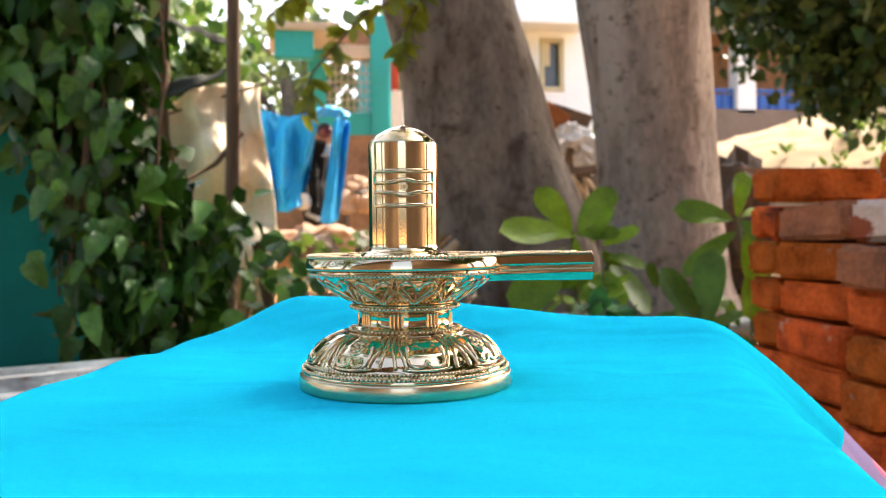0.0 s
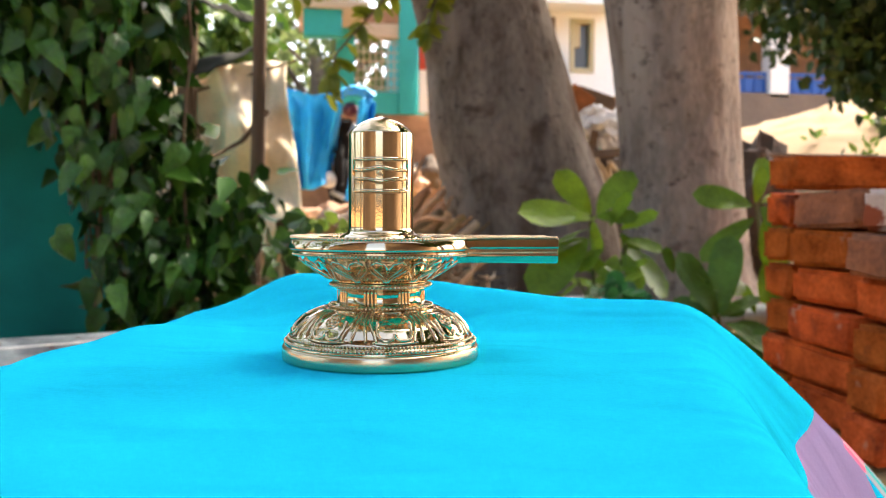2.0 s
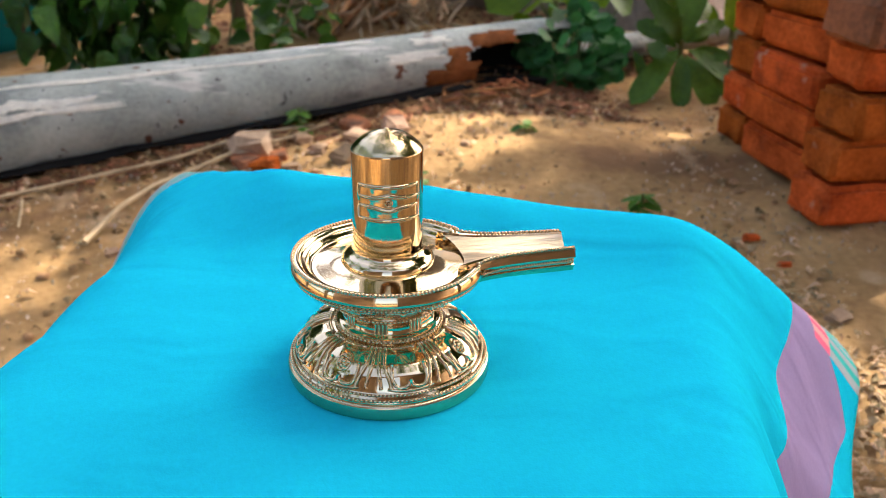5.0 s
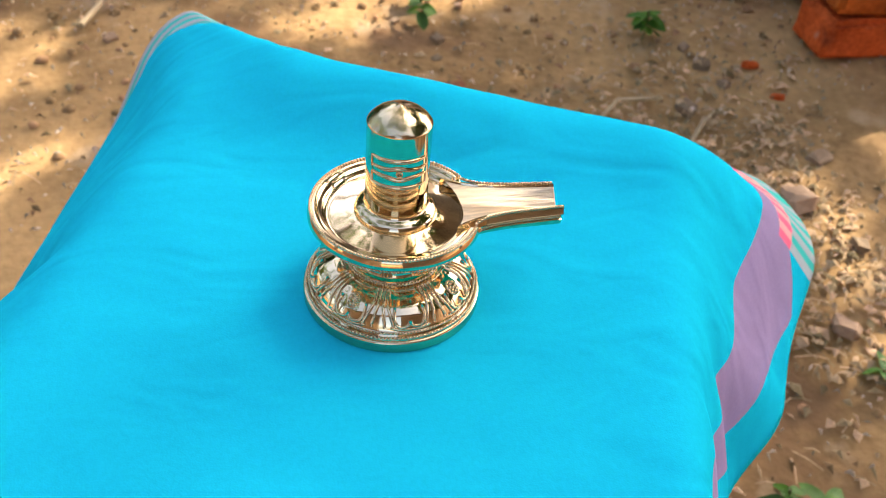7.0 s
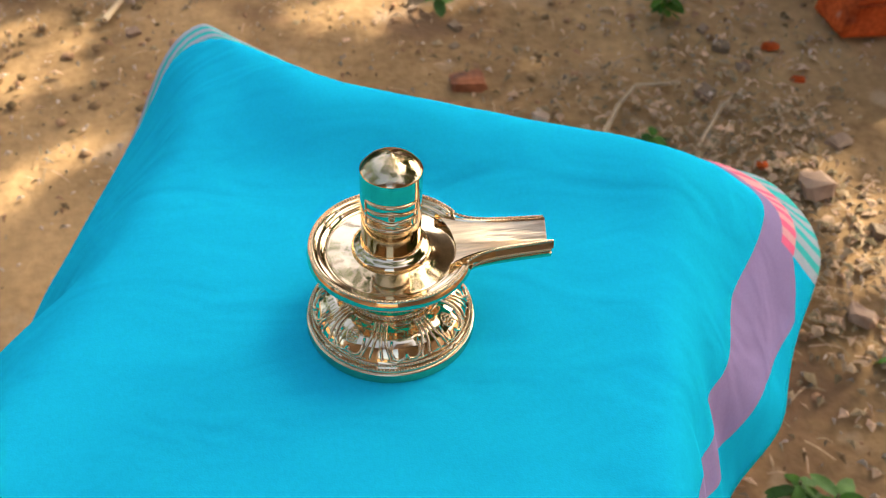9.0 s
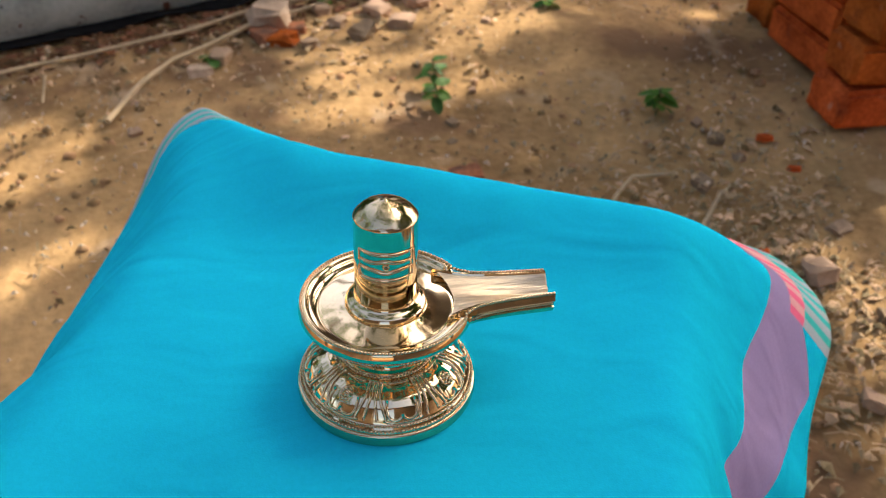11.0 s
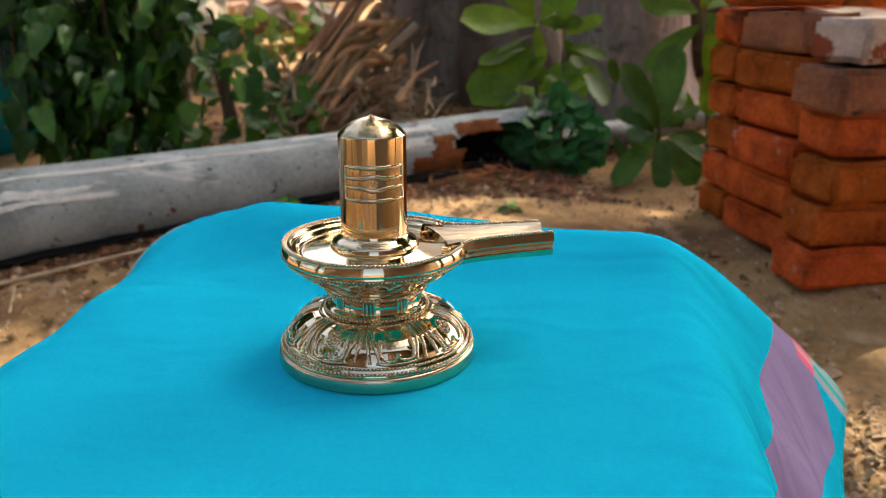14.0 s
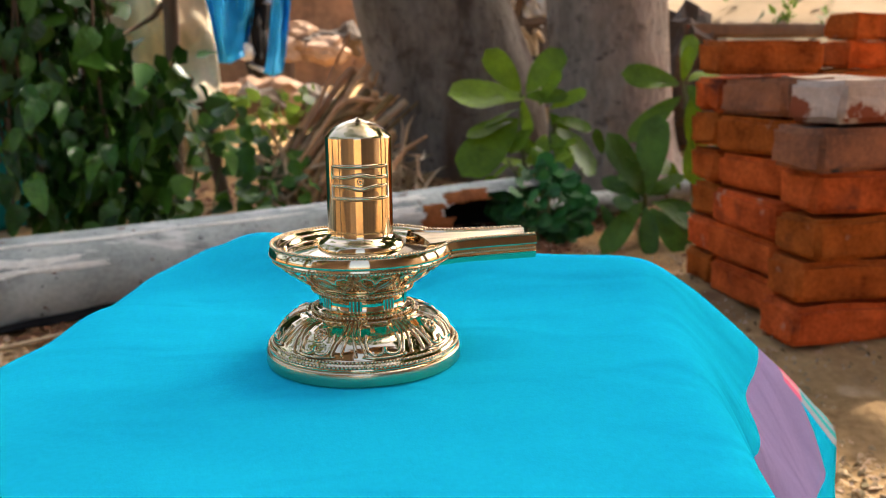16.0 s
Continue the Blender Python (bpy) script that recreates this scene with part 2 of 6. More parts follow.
LITTER = material("dry_litter", (0.42, 0.29, 0.165), 0.9, vary=0.3, scale=30, fine=200, bump=0.4, spec=0.15, per_island=0.5)
STEEL = material("dull_steel", (0.36, 0.38, 0.40), 0.4, 0.7, vary=0.2, scale=20, fine=90, bump=0.1)
MAROON = material("maroon_plastic", (0.10, 0.015, 0.02), 0.35, vary=0.2, scale=9, fine=60, bump=0.1)
RED_PAINT = material("red_paint", (0.50, 0.06, 0.03), 0.5, vary=0.2, scale=6, fine=60, bump=0.1)
PLINTH = material("brown_brick_plinth", (0.30, 0.17, 0.10), 0.9, vary=0.4, scale=5, fine=25, bump=0.6)
RUBBLE = material("dark_rubble", (0.085, 0.06, 0.042), 0.95, vary=0.5, scale=9, fine=50, bump=0.9)
STONE_FINE = material("pale_grit", (0.42, 0.33, 0.24), 0.9, vary=0.2, scale=40, fine=200, bump=0.2, spec=0.15, per_island=0.5)
LITTER_SHADE_BROWN = material("dead_leaf_and_shade", (0.15, 0.065, 0.028), 0.85, vary=0.35, scale=30, fine=200, bump=0.4, spec=0.2, per_island=0.5)
CLOD = material("dry_clod", (0.31, 0.185, 0.092), 0.95, vary=0.3, scale=60, fine=260, bump=0.5, spec=0.1, per_island=0.45)
SOIL_DARK = material("dark_crumbs", (0.22, 0.135, 0.068), 0.95, vary=0.2, scale=40, fine=200, bump=0.2, spec=0.1, per_island=0.5)
LEAF_SPRIG = material("yellow_green_leaf", (0.22, 0.26, 0.02), 0.5, vary=0.2, scale=3, fine=20, bump=0.1, per_object=0.3, through_light=0.45)


def cloth_material():
    """Turquoise cotton; near the hem a mauve band, a pink band and a grey and green checked corner, laid out by the two UV maps."""
    m = bpy.data.materials.new("turquoise_cotton")
    m.use_nodes = True
    n, l = m.node_tree.nodes, m.node_tree.links
    p = n["Principled BSDF"]
    p.inputs["Roughness"].default_value = 0.85
    p.inputs["Specular IOR Level"].default_value = 0.0

    def uv(name):
        u, s = n.new("ShaderNodeUVMap"), n.new("ShaderNodeSeparateXYZ")
        u.uv_map = name
        l.new(u.outputs[0], s.inputs[0])
        return s.outputs

    def op(kind, a, b=0.0, c=0.0):
        x = n.new("ShaderNodeMath")
        x.operation = kind
        for socket, v in zip(x.inputs, (a, b, c)):
            if isinstance(v, (int, float)):
                socket.default_value = v
            else:
                l.new(v, socket)
        return x.outputs[0]

    def mixed(f, a, b):
        x = n.new("ShaderNodeMix")
        x.data_type = "RGBA"
        l.new(f, x.inputs[0])
        for socket, v in ((x.inputs[6], a), (x.inputs[7], b)):
            if isinstance(v, tuple):
                socket.default_value = (*v, 1)
            else:
                l.new(v, socket)
        return x.outputs[2]

    band, place = uv("band"), uv("place")
    tex, weave = n.new("ShaderNodeTexNoise"), n.new("ShaderNodeTexNoise")
    co = n.new("ShaderNodeTexCoord")
    tex.inputs["Scale"].default_value, tex.inputs["Detail"].default_value = 9, 4
    weave.inputs["Scale"].default_value = 1100
    l.new(co.outputs["Object"], tex.inputs["Vector"])
    l.new(co.outputs["Object"], weave.inputs["Vector"])
    blue = mixed(tex.outputs[0], (0.0, 0.450, 0.640), (0.0, 0.500, 0.705))
    grain = n.new("ShaderNodeTexNoise")
    grain.inputs["Scale"].default_value, grain.inputs["Detail"].default_value = 420, 3
    l.new(co.outputs["Object"], grain.inputs["Vector"])
    shade = n.new("ShaderNodeMapRange")
    shade.inputs["From Min"].default_value, shade.inputs["From Max"].default_value = 0.3, 0.7
    shade.inputs["To Min"].default_value, shade.inputs["To Max"].default_value = 0.965, 1.035
    l.new(grain.outputs[0], shade.inputs[0])
    mauve = mixed(tex.outputs[0], (0.27, 0.21, 0.38), (0.32, 0.245, 0.42))
    inside = op("MULTIPLY", op("GREATER_THAN", band[0], 0.0), op("LESS_THAN", band[1], 0.0))
    colour = mixed(inside, blue, mauve)
    stripe = op("GREATER_THAN", op("FRACT", op("MULTIPLY", place[0], 4.5)), 0.5)
    pink = mixed(stripe, (0.80, 0.16, 0.27), (0.72, 0.36, 0.36))
    check = mixed(op("GREATER_THAN", op("FRACT", op("MULTIPLY", place[0], 4.5)), 0.55), (0.36, 0.42, 0.46), (0.05, 0.48, 0.44))
    late = op("GREATER_THAN", place[0], 0.0)
    colour = mixed(op("MULTIPLY", late, op("GREATER_THAN", place[1], 0.0)), colour, pink)
    colour = mixed(op("MULTIPLY", late, op("GREATER_THAN", place[1], 1.0)), colour, check)
    fine = n.new("ShaderNodeVectorMath")
    fine.operation = "SCALE"
    l.new(colour, fine.inputs[0])
    l.new(shade.outputs[0], fine.inputs["Scale"])
    l.new(fine.outputs[0], p.inputs["Base Color"])
    b, soft = n.new("ShaderNodeBump"), n.new("ShaderNodeBump")
    b.inputs["Strength"].default_value, b.inputs["Distance"].default_value = 0.22, 0.0006
    l.new(weave.outputs[0], b.inputs["Height"])
    crease, turn = n.new("ShaderNodeTexNoise"), n.new("ShaderNodeMapping")
    turn.inputs["Rotation"].default_value, turn.inputs["Scale"].default_value = (0, 0, radians(32)), (1.0, 1.9, 1.0)
    crease.inputs["Scale"].default_value, crease.inputs["Detail"].default_value, crease.inputs["Distortion"].default_value = 11, 1.5, 0.8
    l.new(co.outputs["Object"], turn.inputs["Vector"])
    l.new(turn.outputs[0], crease.inputs["Vector"])
    soft.inputs["Strength"].default_value, soft.inputs["Distance"].default_value = 0.6, 0.010
    l.new(crease.outputs[0], soft.inputs["Height"])
    ruck, slant, small = n.new("ShaderNodeTexNoise"), n.new("ShaderNodeMapping"), n.new("ShaderNodeBump")
    slant.inputs["Rotation"].default_value, slant.inputs["Scale"].default_value = (0, 0, radians(-24)), (0.8, 1.7, 1.0)
    ruck.inputs["Scale"].default_value, ruck.inputs["Detail"].default_value, ruck.inputs["Distortion"].default_value = 20, 1.5, 0.8
    l.new(co.outputs["Object"], slant.inputs["Vector"])
    l.new(slant.outputs[0], ruck.inputs["Vector"])
    small.inputs["Strength"].default_value, small.inputs["Distance"].default_value = 0.16, 0.004
    l.new(ruck.outputs[0], small.inputs["Height"])
    l.new(b.outputs[0], small.inputs["Normal"])
    l.new(small.outputs[0], soft.inputs["Normal"])
    l.new(soft.outputs[0], p.inputs["Normal"])
    return m


CLOTH = cloth_material()


# ---- helpers for things ----
def link(name, bm, mat, smooth=True):
    me = bpy.data.meshes.new(name)
    bm.to_mesh(me)
    bm.free()
    me.materials.append(mat)
    if smooth:
        me.polygons.foreach_set("use_smooth", [True] * len(me.polygons))
    return new(name, me)


def part(name, bm, mat, parent, label="", smooth=True):
    ob = link(name, bm, mat, smooth)
    ob.parent = parent
    return tagged(ob, label) if label else ob


def raw(name, verts, faces, mat, parent=None, smooth=True):
    me = bpy.data.meshes.new(name)
    me.from_pydata([tuple(v) for v in verts], [], faces)
    me.materials.append(mat)
    if smooth:
        me.polygons.foreach_set("use_smooth", [True] * len(me.polygons))
    ob = new(name, me)
    if parent:
        ob.parent = parent
    return ob


def lathe(profile, steps=96, turn=0.0):
    """Turned body about z from (radius, height) pairs, bottom to top."""
    bm = bmesh.new()
    rings = []
    for r, z in profile:
        if r < 1e-6:
            rings.append([bm.verts.new((0, 0, z))])
        else:
            rings.append([bm.verts.new((r * math.cos(turn + a * math.tau / steps), r * math.sin(turn + a * math.tau / steps), z)) for a in range(steps)])
    for lo, hi in zip(rings, rings[1:]):
        for a in range(steps):
            b = (a + 1) % steps
            q = [lo[a % len(lo)], lo[b % len(lo)], hi[b % len(hi)], hi[a % len(hi)]]
            q = [v for k, v in enumerate(q) if v not in q[:k]]
            if len(q) > 2:
                bm.faces.new(q)
    return bm


def tube(bm, pts, radii, sides=8, caps=True):
    """A round bar along points."""
    pts = [Vector(p) for p in pts]
    rings = []
    if isinstance(radii, (int, float)):
        radii = [radii] * len(pts)
    for k, p in enumerate(pts):
        t = (pts[min(k + 1, len(pts) - 1)] - pts[max(k - 1, 0)]).normalized()
        u = t.cross(Vector((0, 0, 1)) if abs(t.z) < 0.9 else Vector((1, 0, 0))).normalized()
        w = u.cross(t)
        rings.append([bm.verts.new(p + radii[k] * (math.cos(a * math.tau / sides) * u + math.sin(a * math.tau / sides) * w)) for a in range(sides)])
    for lo, hi in zip(rings, rings[1:]):
        for a in range(sides):
            bm.faces.new((lo[a], lo[(a + 1) % sides], hi[(a + 1) % sides], hi[a]))
    if caps:
        bm.faces.new(rings[0])
        bm.faces.new(list(reversed(rings[-1])))
    return bm


def block(bm, lo, hi, bevel=0.0, jitter=0.0):
    vs = bmesh.ops.create_cube(bm, size=1)["verts"]
    for v in vs:
        v.co = Vector([lo[k] + (v.co[k] + 0.5) * (hi[k] - lo[k]) for k in range(3)])
        if jitter:
            v.co += Vector([random.uniform(-jitter, jitter) for _ in range(3)])
    if bevel:
        es = list({e for v in vs for e in v.link_edges})
        bmesh.ops.bevel(bm, geom=es, offset=bevel, segments=2, affect="EDGES", profile=0.6)
    return bm


def empty(name, label, category, group="", place=(0, 0, 0)):
    ob = new(name)
    ob.location = place
    return tagged(ob, label, category, group)


def land(x, y):
    """Height of the ground."""
    xs, ys = max(-1.6, min(1.6, x)), min(y, 1.2)
    z = -0.489 + 0.07 * xs + 0.133 * max(ys, -0.8)
    ease = lambda a, b, v: (lambda t: t * t * (3 - 2 * t))(max(0.0, min(1.0, (v - a) / (b - a))))
    z -= ease(0.45, 0.85, x) * (1 - ease(1.9, 2.6, x)) * (0.032 * ease(0.85, 1.06, y) + 0.040 * ease(1.06, 1.5, y)) * (1 - ease(2.2, 3.0, y))
    if y > 1.2:
        z += 0.06 * (min(y, 2.0) - 1.2)
    if y > 2.0:
        z += 0.02 * (min(y, 2.9) - 2.0) + 0.22 * (max(2.9, min(y, 3.5)) - 2.9) + 0.10 * (max(3.5, min(y, 4.5)) - 3.5)
    if y > 4.5:
        z += 0.02 * (min(y, 9.0) - 4.5)
    return z
# ---- ground ----
def axis_steps(near, far, step):
    out, x = [0.0], 0.0
    while x < far:
        x += step if x < near else min(0.16 * x, 40.0)
        out.append(x)
    return [-v for v in reversed(out[1:])] + out


gx, gy = axis_steps(1.9, 900, 0.03), axis_steps(2.4, 900, 0.035)
verts, faces = [], []
for y in gy:
    for x in gx:
        d = noise.noise(Vector((x * 3, y * 3, 0))) * 0.014 + noise.noise(Vector((x * 13, y * 13, 4))) * 0.006 if abs(x) < 8 and abs(y) < 10 else 0
        verts.append((x, y + 0.4, land(x, y + 0.4) + d))
w = len(gx)
for j in range(len(gy) - 1):
    for i in range(w - 1):
        faces.append((j * w + i, j * w + i + 1, (j + 1) * w + i + 1, (j + 1) * w + i))
tagged(raw("ground", verts, faces, GROUND), "bare sandy brown soil strewn with litter", "ground", kind="structure")

# plain unseen wall added behind, closing the yard and shaping the brass reflections
bm = bmesh.new()
for x0, x1, y1 in ((-6, -0.95, -2.1), (0.05, 6, -2.1)):
    block(bm, (x0, -2.3, -1.2), (x1, y1, 2.2))
tagged(link("unseen_wall_south", bm, WALL_BACK, False), "unseen plain wall added to shape the brass reflections", "wall", kind="structure")
# unseen slab added on top to hold back sky light
bm = block(bmesh.new(), (-6, -2.3, 2.2), (6, -1.9, 2.3))
tagged(link("unseen_roof_south", bm, WALL_BACK, False), "unseen plain slab added to block southern sky light", "roof", kind="structure")
# ---- cloth over the stool ----
TURN = radians(-19)
E1, E2 = Vector((math.cos(TURN), math.sin(TURN), 0)), Vector((-math.sin(TURN), math.cos(TURN), 0))
U0, U1, V0, V1, INSET = -0.1826, 0.1685, -0.235, 0.1963, 0.874


def outline(s):
    """Point and outward normal on the stool top's rounded outline; s runs 0 to 1, anticlockwise from the middle of the right edge."""
    a, b = (U1 - U0) / 2, (V1 - V0) / 2
    cx, cy = (U0 + U1) / 2, (V0 + V1) / 2
    ang = s * math.tau
    c, d = math.cos(ang), math.sin(ang)
    k = 16.0
    r = (abs(c / a) ** k + abs(d / b) ** k) ** (-1 / k)
    x, y = r * c, r * d
    nx, ny = math.copysign(abs(x / a) ** (k - 1) / a, x), math.copysign(abs(y / b) ** (k - 1) / b, y)
    h = math.hypot(nx, ny)
    return cx + x, cy + y, nx / h, ny / h


# hem by direction: turn of s, then the hem's place (u, v, z)
HEM = [
    (0.000, 0.212, -0.068, -0.219), (0.060, 0.234, 0.047, -0.193), (0.100, 0.271, 0.135, -0.165), (0.130, 0.295, 0.220, -0.143), (0.155, 0.298, 0.296, -0.133), (0.180, 0.230, 0.340, -0.115), (0.230, 0.089, 0.306, -0.122), (0.290, -0.067, 0.298, -0.101), (0.330, -0.199, 0.327, -0.042), (0.352, -0.265, 0.349, -0.058),
    (0.375, -0.306, 0.280, -0.131), (0.410, -0.330, 0.155, -0.194), (0.460, -0.311, 0.039, -0.204), (0.520, -0.328, -0.075, -0.168), (0.600, -0.311, -0.205, -0.159), (0.655, -0.284, -0.322, -0.153), (0.720, -0.118, -0.311, -0.174), (0.800, 0.050, -0.313, -0.191), (0.850, 0.197, -0.329, -0.201), (0.920, 0.194, -0.185, -0.226),
]


def hem(s):
    n = len(HEM)
    s = s % 1.0
    k = max(i for i in range(n) if HEM[i][0] <= s)
    p = [HEM[(k + d) % n] for d in (-1, 0, 1, 2)]
    t0, t1 = p[1][0], p[2][0] + (1.0 if p[2][0] <= p[1][0] else 0.0)
    f = (s - t0) / (t1 - t0)
    out = []
    for j in (1, 2, 3):
        a, b, c, d = (q[j] for q in p)
        m0, m1 = (c - a) / 2, (d - b) / 2
        out.append((2 * f ** 3 - 3 * f ** 2 + 1) * b + (f ** 3 - 2 * f ** 2 + f) * m0 + (3 * f ** 2 - 2 * f ** 3) * c + (f ** 3 - f ** 2) * m1)
    return out


def smooth_step(a, b, x):
    t = max(0.0, min(1.0, (x - a) / (b - a)))
    return t * t * (3 - 2 * t)


def top_height(u, v):
    x, y = u * E1.x + v * E2.x, u * E1.y + v * E2.y
    away = smooth_step(0.05, 0.12, math.hypot(x, y))
    ridge = 0.0258 * smooth_step(0.10, 0.172, v) * smooth_step(-0.17, -0.098, u) * (1 - 0.49 * smooth_step(-0.036, 0.084, u))
    wave = 0.0022 * noise.noise(Vector((u * 14, v * 9, 1))) + 0.0012 * noise.noise(Vector((u * 9 + v * 30, v * 20 - u * 12, 5)))
    return away * (ridge + wave)


def band_limits(s):
    """Inner and outer edge of the mauve band as fractions from the stool's edge to the hem."""
    rows = [(-0.16, 0.27, 0.30), (-0.10, 0.29, 0.35), (-0.028, 0.35, 0.44), (0.028, 0.515, 0.66), (0.066, 0.575, 0.80), (0.090, 0.575, 0.84), (0.103, 0.59, 0.89), (0.118, 0.64, 0.965), (0.127, 0.66, 0.915), (0.134, 0.675, 0.855), (0.139, 0.69, 0.79), (0.152, 0.73, 0.80), (0.18, 0.78, 0.80)]
    s = s if s < 0.5 else s - 1
    if s <= rows[0][0] or s >= rows[-1][0]:
        return 2.0, -1.0
    for a, b in zip(rows, rows[1:]):
        if a[0] <= s <= b[0]:
            f = (s - a[0]) / (b[0] - a[0])
            out = 0.022 * (1 - smooth_step(0.09, 0.13, s))
            return a[1] + f * (b[1] - a[1]) + out, a[2] + f * (b[2] - a[2]) + out


def cloth():
    S, TOP, FALL = 320, 40, 44
    verts, faces, band, place = [], [], [], []
    cu, cv = (U0 + U1) / 2, (V0 + V1) / 2
    for i in range(S):
        s = i / S
        eu, ev, nu, nv = outline(s)
        hu, hv, hz = hem(s)
        lo, hi = band_limits(s)
        for k in range(TOP + FALL + 1):
            if k <= TOP:
                f = (k / TOP) ** 0.8 * INSET
                u, v = cu + (eu - cu) * f, cv + (ev - cv) * f
                z, r = top_height(u, v), (f - INSET) * 1.5
            else:
                r = (k - TOP) / FALL
                bu, bv = cu + (eu - cu) * INSET, cv + (ev - cv) * INSET
                z0 = top_height(bu, bv)
                mu, mv = eu + nu * 0.0052, ev + nv * 0.0052
                g = r
                a, b, c = (1 - g) ** 2, 2 * g * (1 - g), g * g
                # two arcs: over the edge, then down to the hem
                u = a * bu + b * mu + c * hu
                v = a * bv + b * mv + c * hv
                z = a * z0 + b * (z0 - 0.004) + c * hz
                fold = 0.006 * r * math.sin(s * 90 + 3 * noise.noise(Vector((s * 12, r, 2)))) * smooth_step(0.1, 0.6, r)
                u, v = u + nu * fold, v + nv * fold
                z += 0.002 * noise.noise(Vector((u * 25, v * 25, 3)))
            p = u * E1 + v * E2
            verts.append((p.x, p.y, z))
            band.append((r - lo, r - hi))
            t = (s if s < 0.5 else s - 1)
            if t > 0.25:
                # stripes along the hem at the far corner
                edge = 0.78 + 0.22 * smooth_step(0.010, 0.060, abs(t - 0.328))
                place.append(((1 - r) / 0.22 * 0.70 + 0.01 if r > edge else -1.0, 2.0))
            else:
                corner = min((t - 0.134) * 40, (0.19 - t) * 40)
                place.append((corner if r > 0 else -1.0, (r - 0.785) / (0.075 + 1.2 * max(0.0, t - 0.137))))
    row = TOP + FALL + 1
    grid = np.array(verts).reshape(S, row, 3)
    for _ in range(30):
        inner = (grid[:, :-2] + grid[:, 2:]) / 2
        k = np.arange(1, row - 1)
        weight = (0.8 * np.clip(1 - np.abs(k - TOP - 3) / 14, 0, 1))[None, :, None]
        grid[:, 1:-1] += weight * (inner - grid[:, 1:-1])
    verts = [tuple(v) for v in grid.reshape(-1, 3)]
    for i in range(S):
        j = (i + 1) % S
        for k in range(row - 1):
            faces.append((i * row + k, i * row + k + 1, j * row + k + 1, j * row + k))
    ob = raw("cotton_cloth", verts, faces, CLOTH)
    for name, data in (("band", band), ("place", place)):
        layer = ob.data.uv_layers.new(name=name)
        for loop in ob.data.loops:
            layer.data[loop.index].uv = data[loop.vertex_index]
    solid = ob.modifiers.new("thickness", "SOLIDIFY")
    solid.thickness, solid.offset = 0.0012, -1
    return tagged(ob, "turquoise cotton cloth with mauve and pink border draped over stool", "cloth")


cloth()


def stool():
    st = empty("low_stool", "low wooden stool hidden under the turquoise cloth", "stool")
    mid = (U0 + U1) / 2 * E1 + (V0 + V1) / 2 * E2
    bm = bmesh.new()
    block(bm, (-0.15, -0.21, -0.03), (0.15, 0.21, -0.008), 0.006)
    top = part("top", bm, WOOD, st)
    top.matrix_world = Matrix.Translation(mid) @ Matrix.Rotation(TURN, 4, "Z")
    for su in (-1, 1):
        for sv in (-1, 1):
            p = mid + su * 0.125 * E1 + sv * 0.18 * E2
            part("leg", tube(bmesh.new(), [(p.x, p.y, land(p.x, p.y) - 0.02), (p.x, p.y, -0.028)], 0.016, 10), WOOD, st)


stool()
# ---- brass lingam ----
def along(rows, x):
    """Straight-line reading of rows (x, values...) at x."""
    if x <= rows[0][0]:
        return rows[0][1:]
    for a, b in zip(rows, rows[1:]):
        if x <= b[0]:
            f = (x - a[0]) / (b[0] - a[0])
            return tuple(p + f * (q - p) for p, q in zip(a[1:], b[1:]))
    return rows[-1][1:]


def beads(places, r):
    """A string of small round beads."""
    ball = bmesh.new()
    bmesh.ops.create_icosphere(ball, subdivisions=2, radius=r)
    vs, fs = [v.co.copy() for v in ball.verts], [[v.index for v in f.verts] for f in ball.faces]
    ball.free()
    verts, faces = [], []
    for p in places:
        k = len(verts)
        verts += [v + Vector(p) for v in vs]
        faces += [[i + k for i in f] for f in fs]
    return verts, faces


def ring(r, z, count, a0=0.0, a1=360.0):
    return [(r * math.cos(radians(a0 + (a1 - a0) * k / count)), r * math.sin(radians(a0 + (a1 - a0) * k / count)), z) for k in range(count)]


def hoop(r, z, thick, a0=0.0, a1=360.0):
    """A thin round bar bent to an arc about z."""
    n = 120
    return tube(bmesh.new(), [(r * math.cos(radians(a0 + (a1 - a0) * k / n)), r * math.sin(radians(a0 + (a1 - a0) * k / n)), z) for k in range(n + 1)], thick, 6)


def relief(bm, curve, pts, r, lift=0.0002, sides=7):
    """A raised line on a turned body, with a dark bar along its recess as grime and painted shade."""
    tube(bm, [on(curve, a, q, lift) for a, q in pts], r, sides)
    old = set(bm.faces)
    tube(bm, [on(curve, a, q, lift * 0.0) for a, q in pts], [r * 1.3] * len(pts), 6)
    down = 1 if curve is DOME else -1
    for f in bm.faces:
        if f not in old:
            f.material_index = 1
            for v in f.verts:
                if not v.tag:
                    v.tag = True
                    d = Vector((v.co.x, v.co.y, 0)).normalized()
                    v.co -= r * 0.55 * (d * 0.75 + Vector((0, 0, 0.6 * down)))


DOME = [(0.0, 0.0398, 0.0106), (0.15, 0.0386, 0.0132), (0.32, 0.0366, 0.0163), (0.52, 0.0332, 0.0192), (0.75, 0.0288, 0.0213), (1.0, 0.0238, 0.0226)]
BELL = [(0.0, 0.0228, 0.0356), (0.3, 0.0272, 0.0382), (0.6, 0.0322, 0.0415), (0.85, 0.0360, 0.0446), (1.0, 0.0374, 0.0460)]
SPOUT = [(0.026, 0.0265), (0.030, 0.0230), (0.034, 0.0190), (0.038, 0.0160), (0.043, 0.0136), (0.050, 0.0122), (0.060, 0.0112), (0.080, 0.0100)]


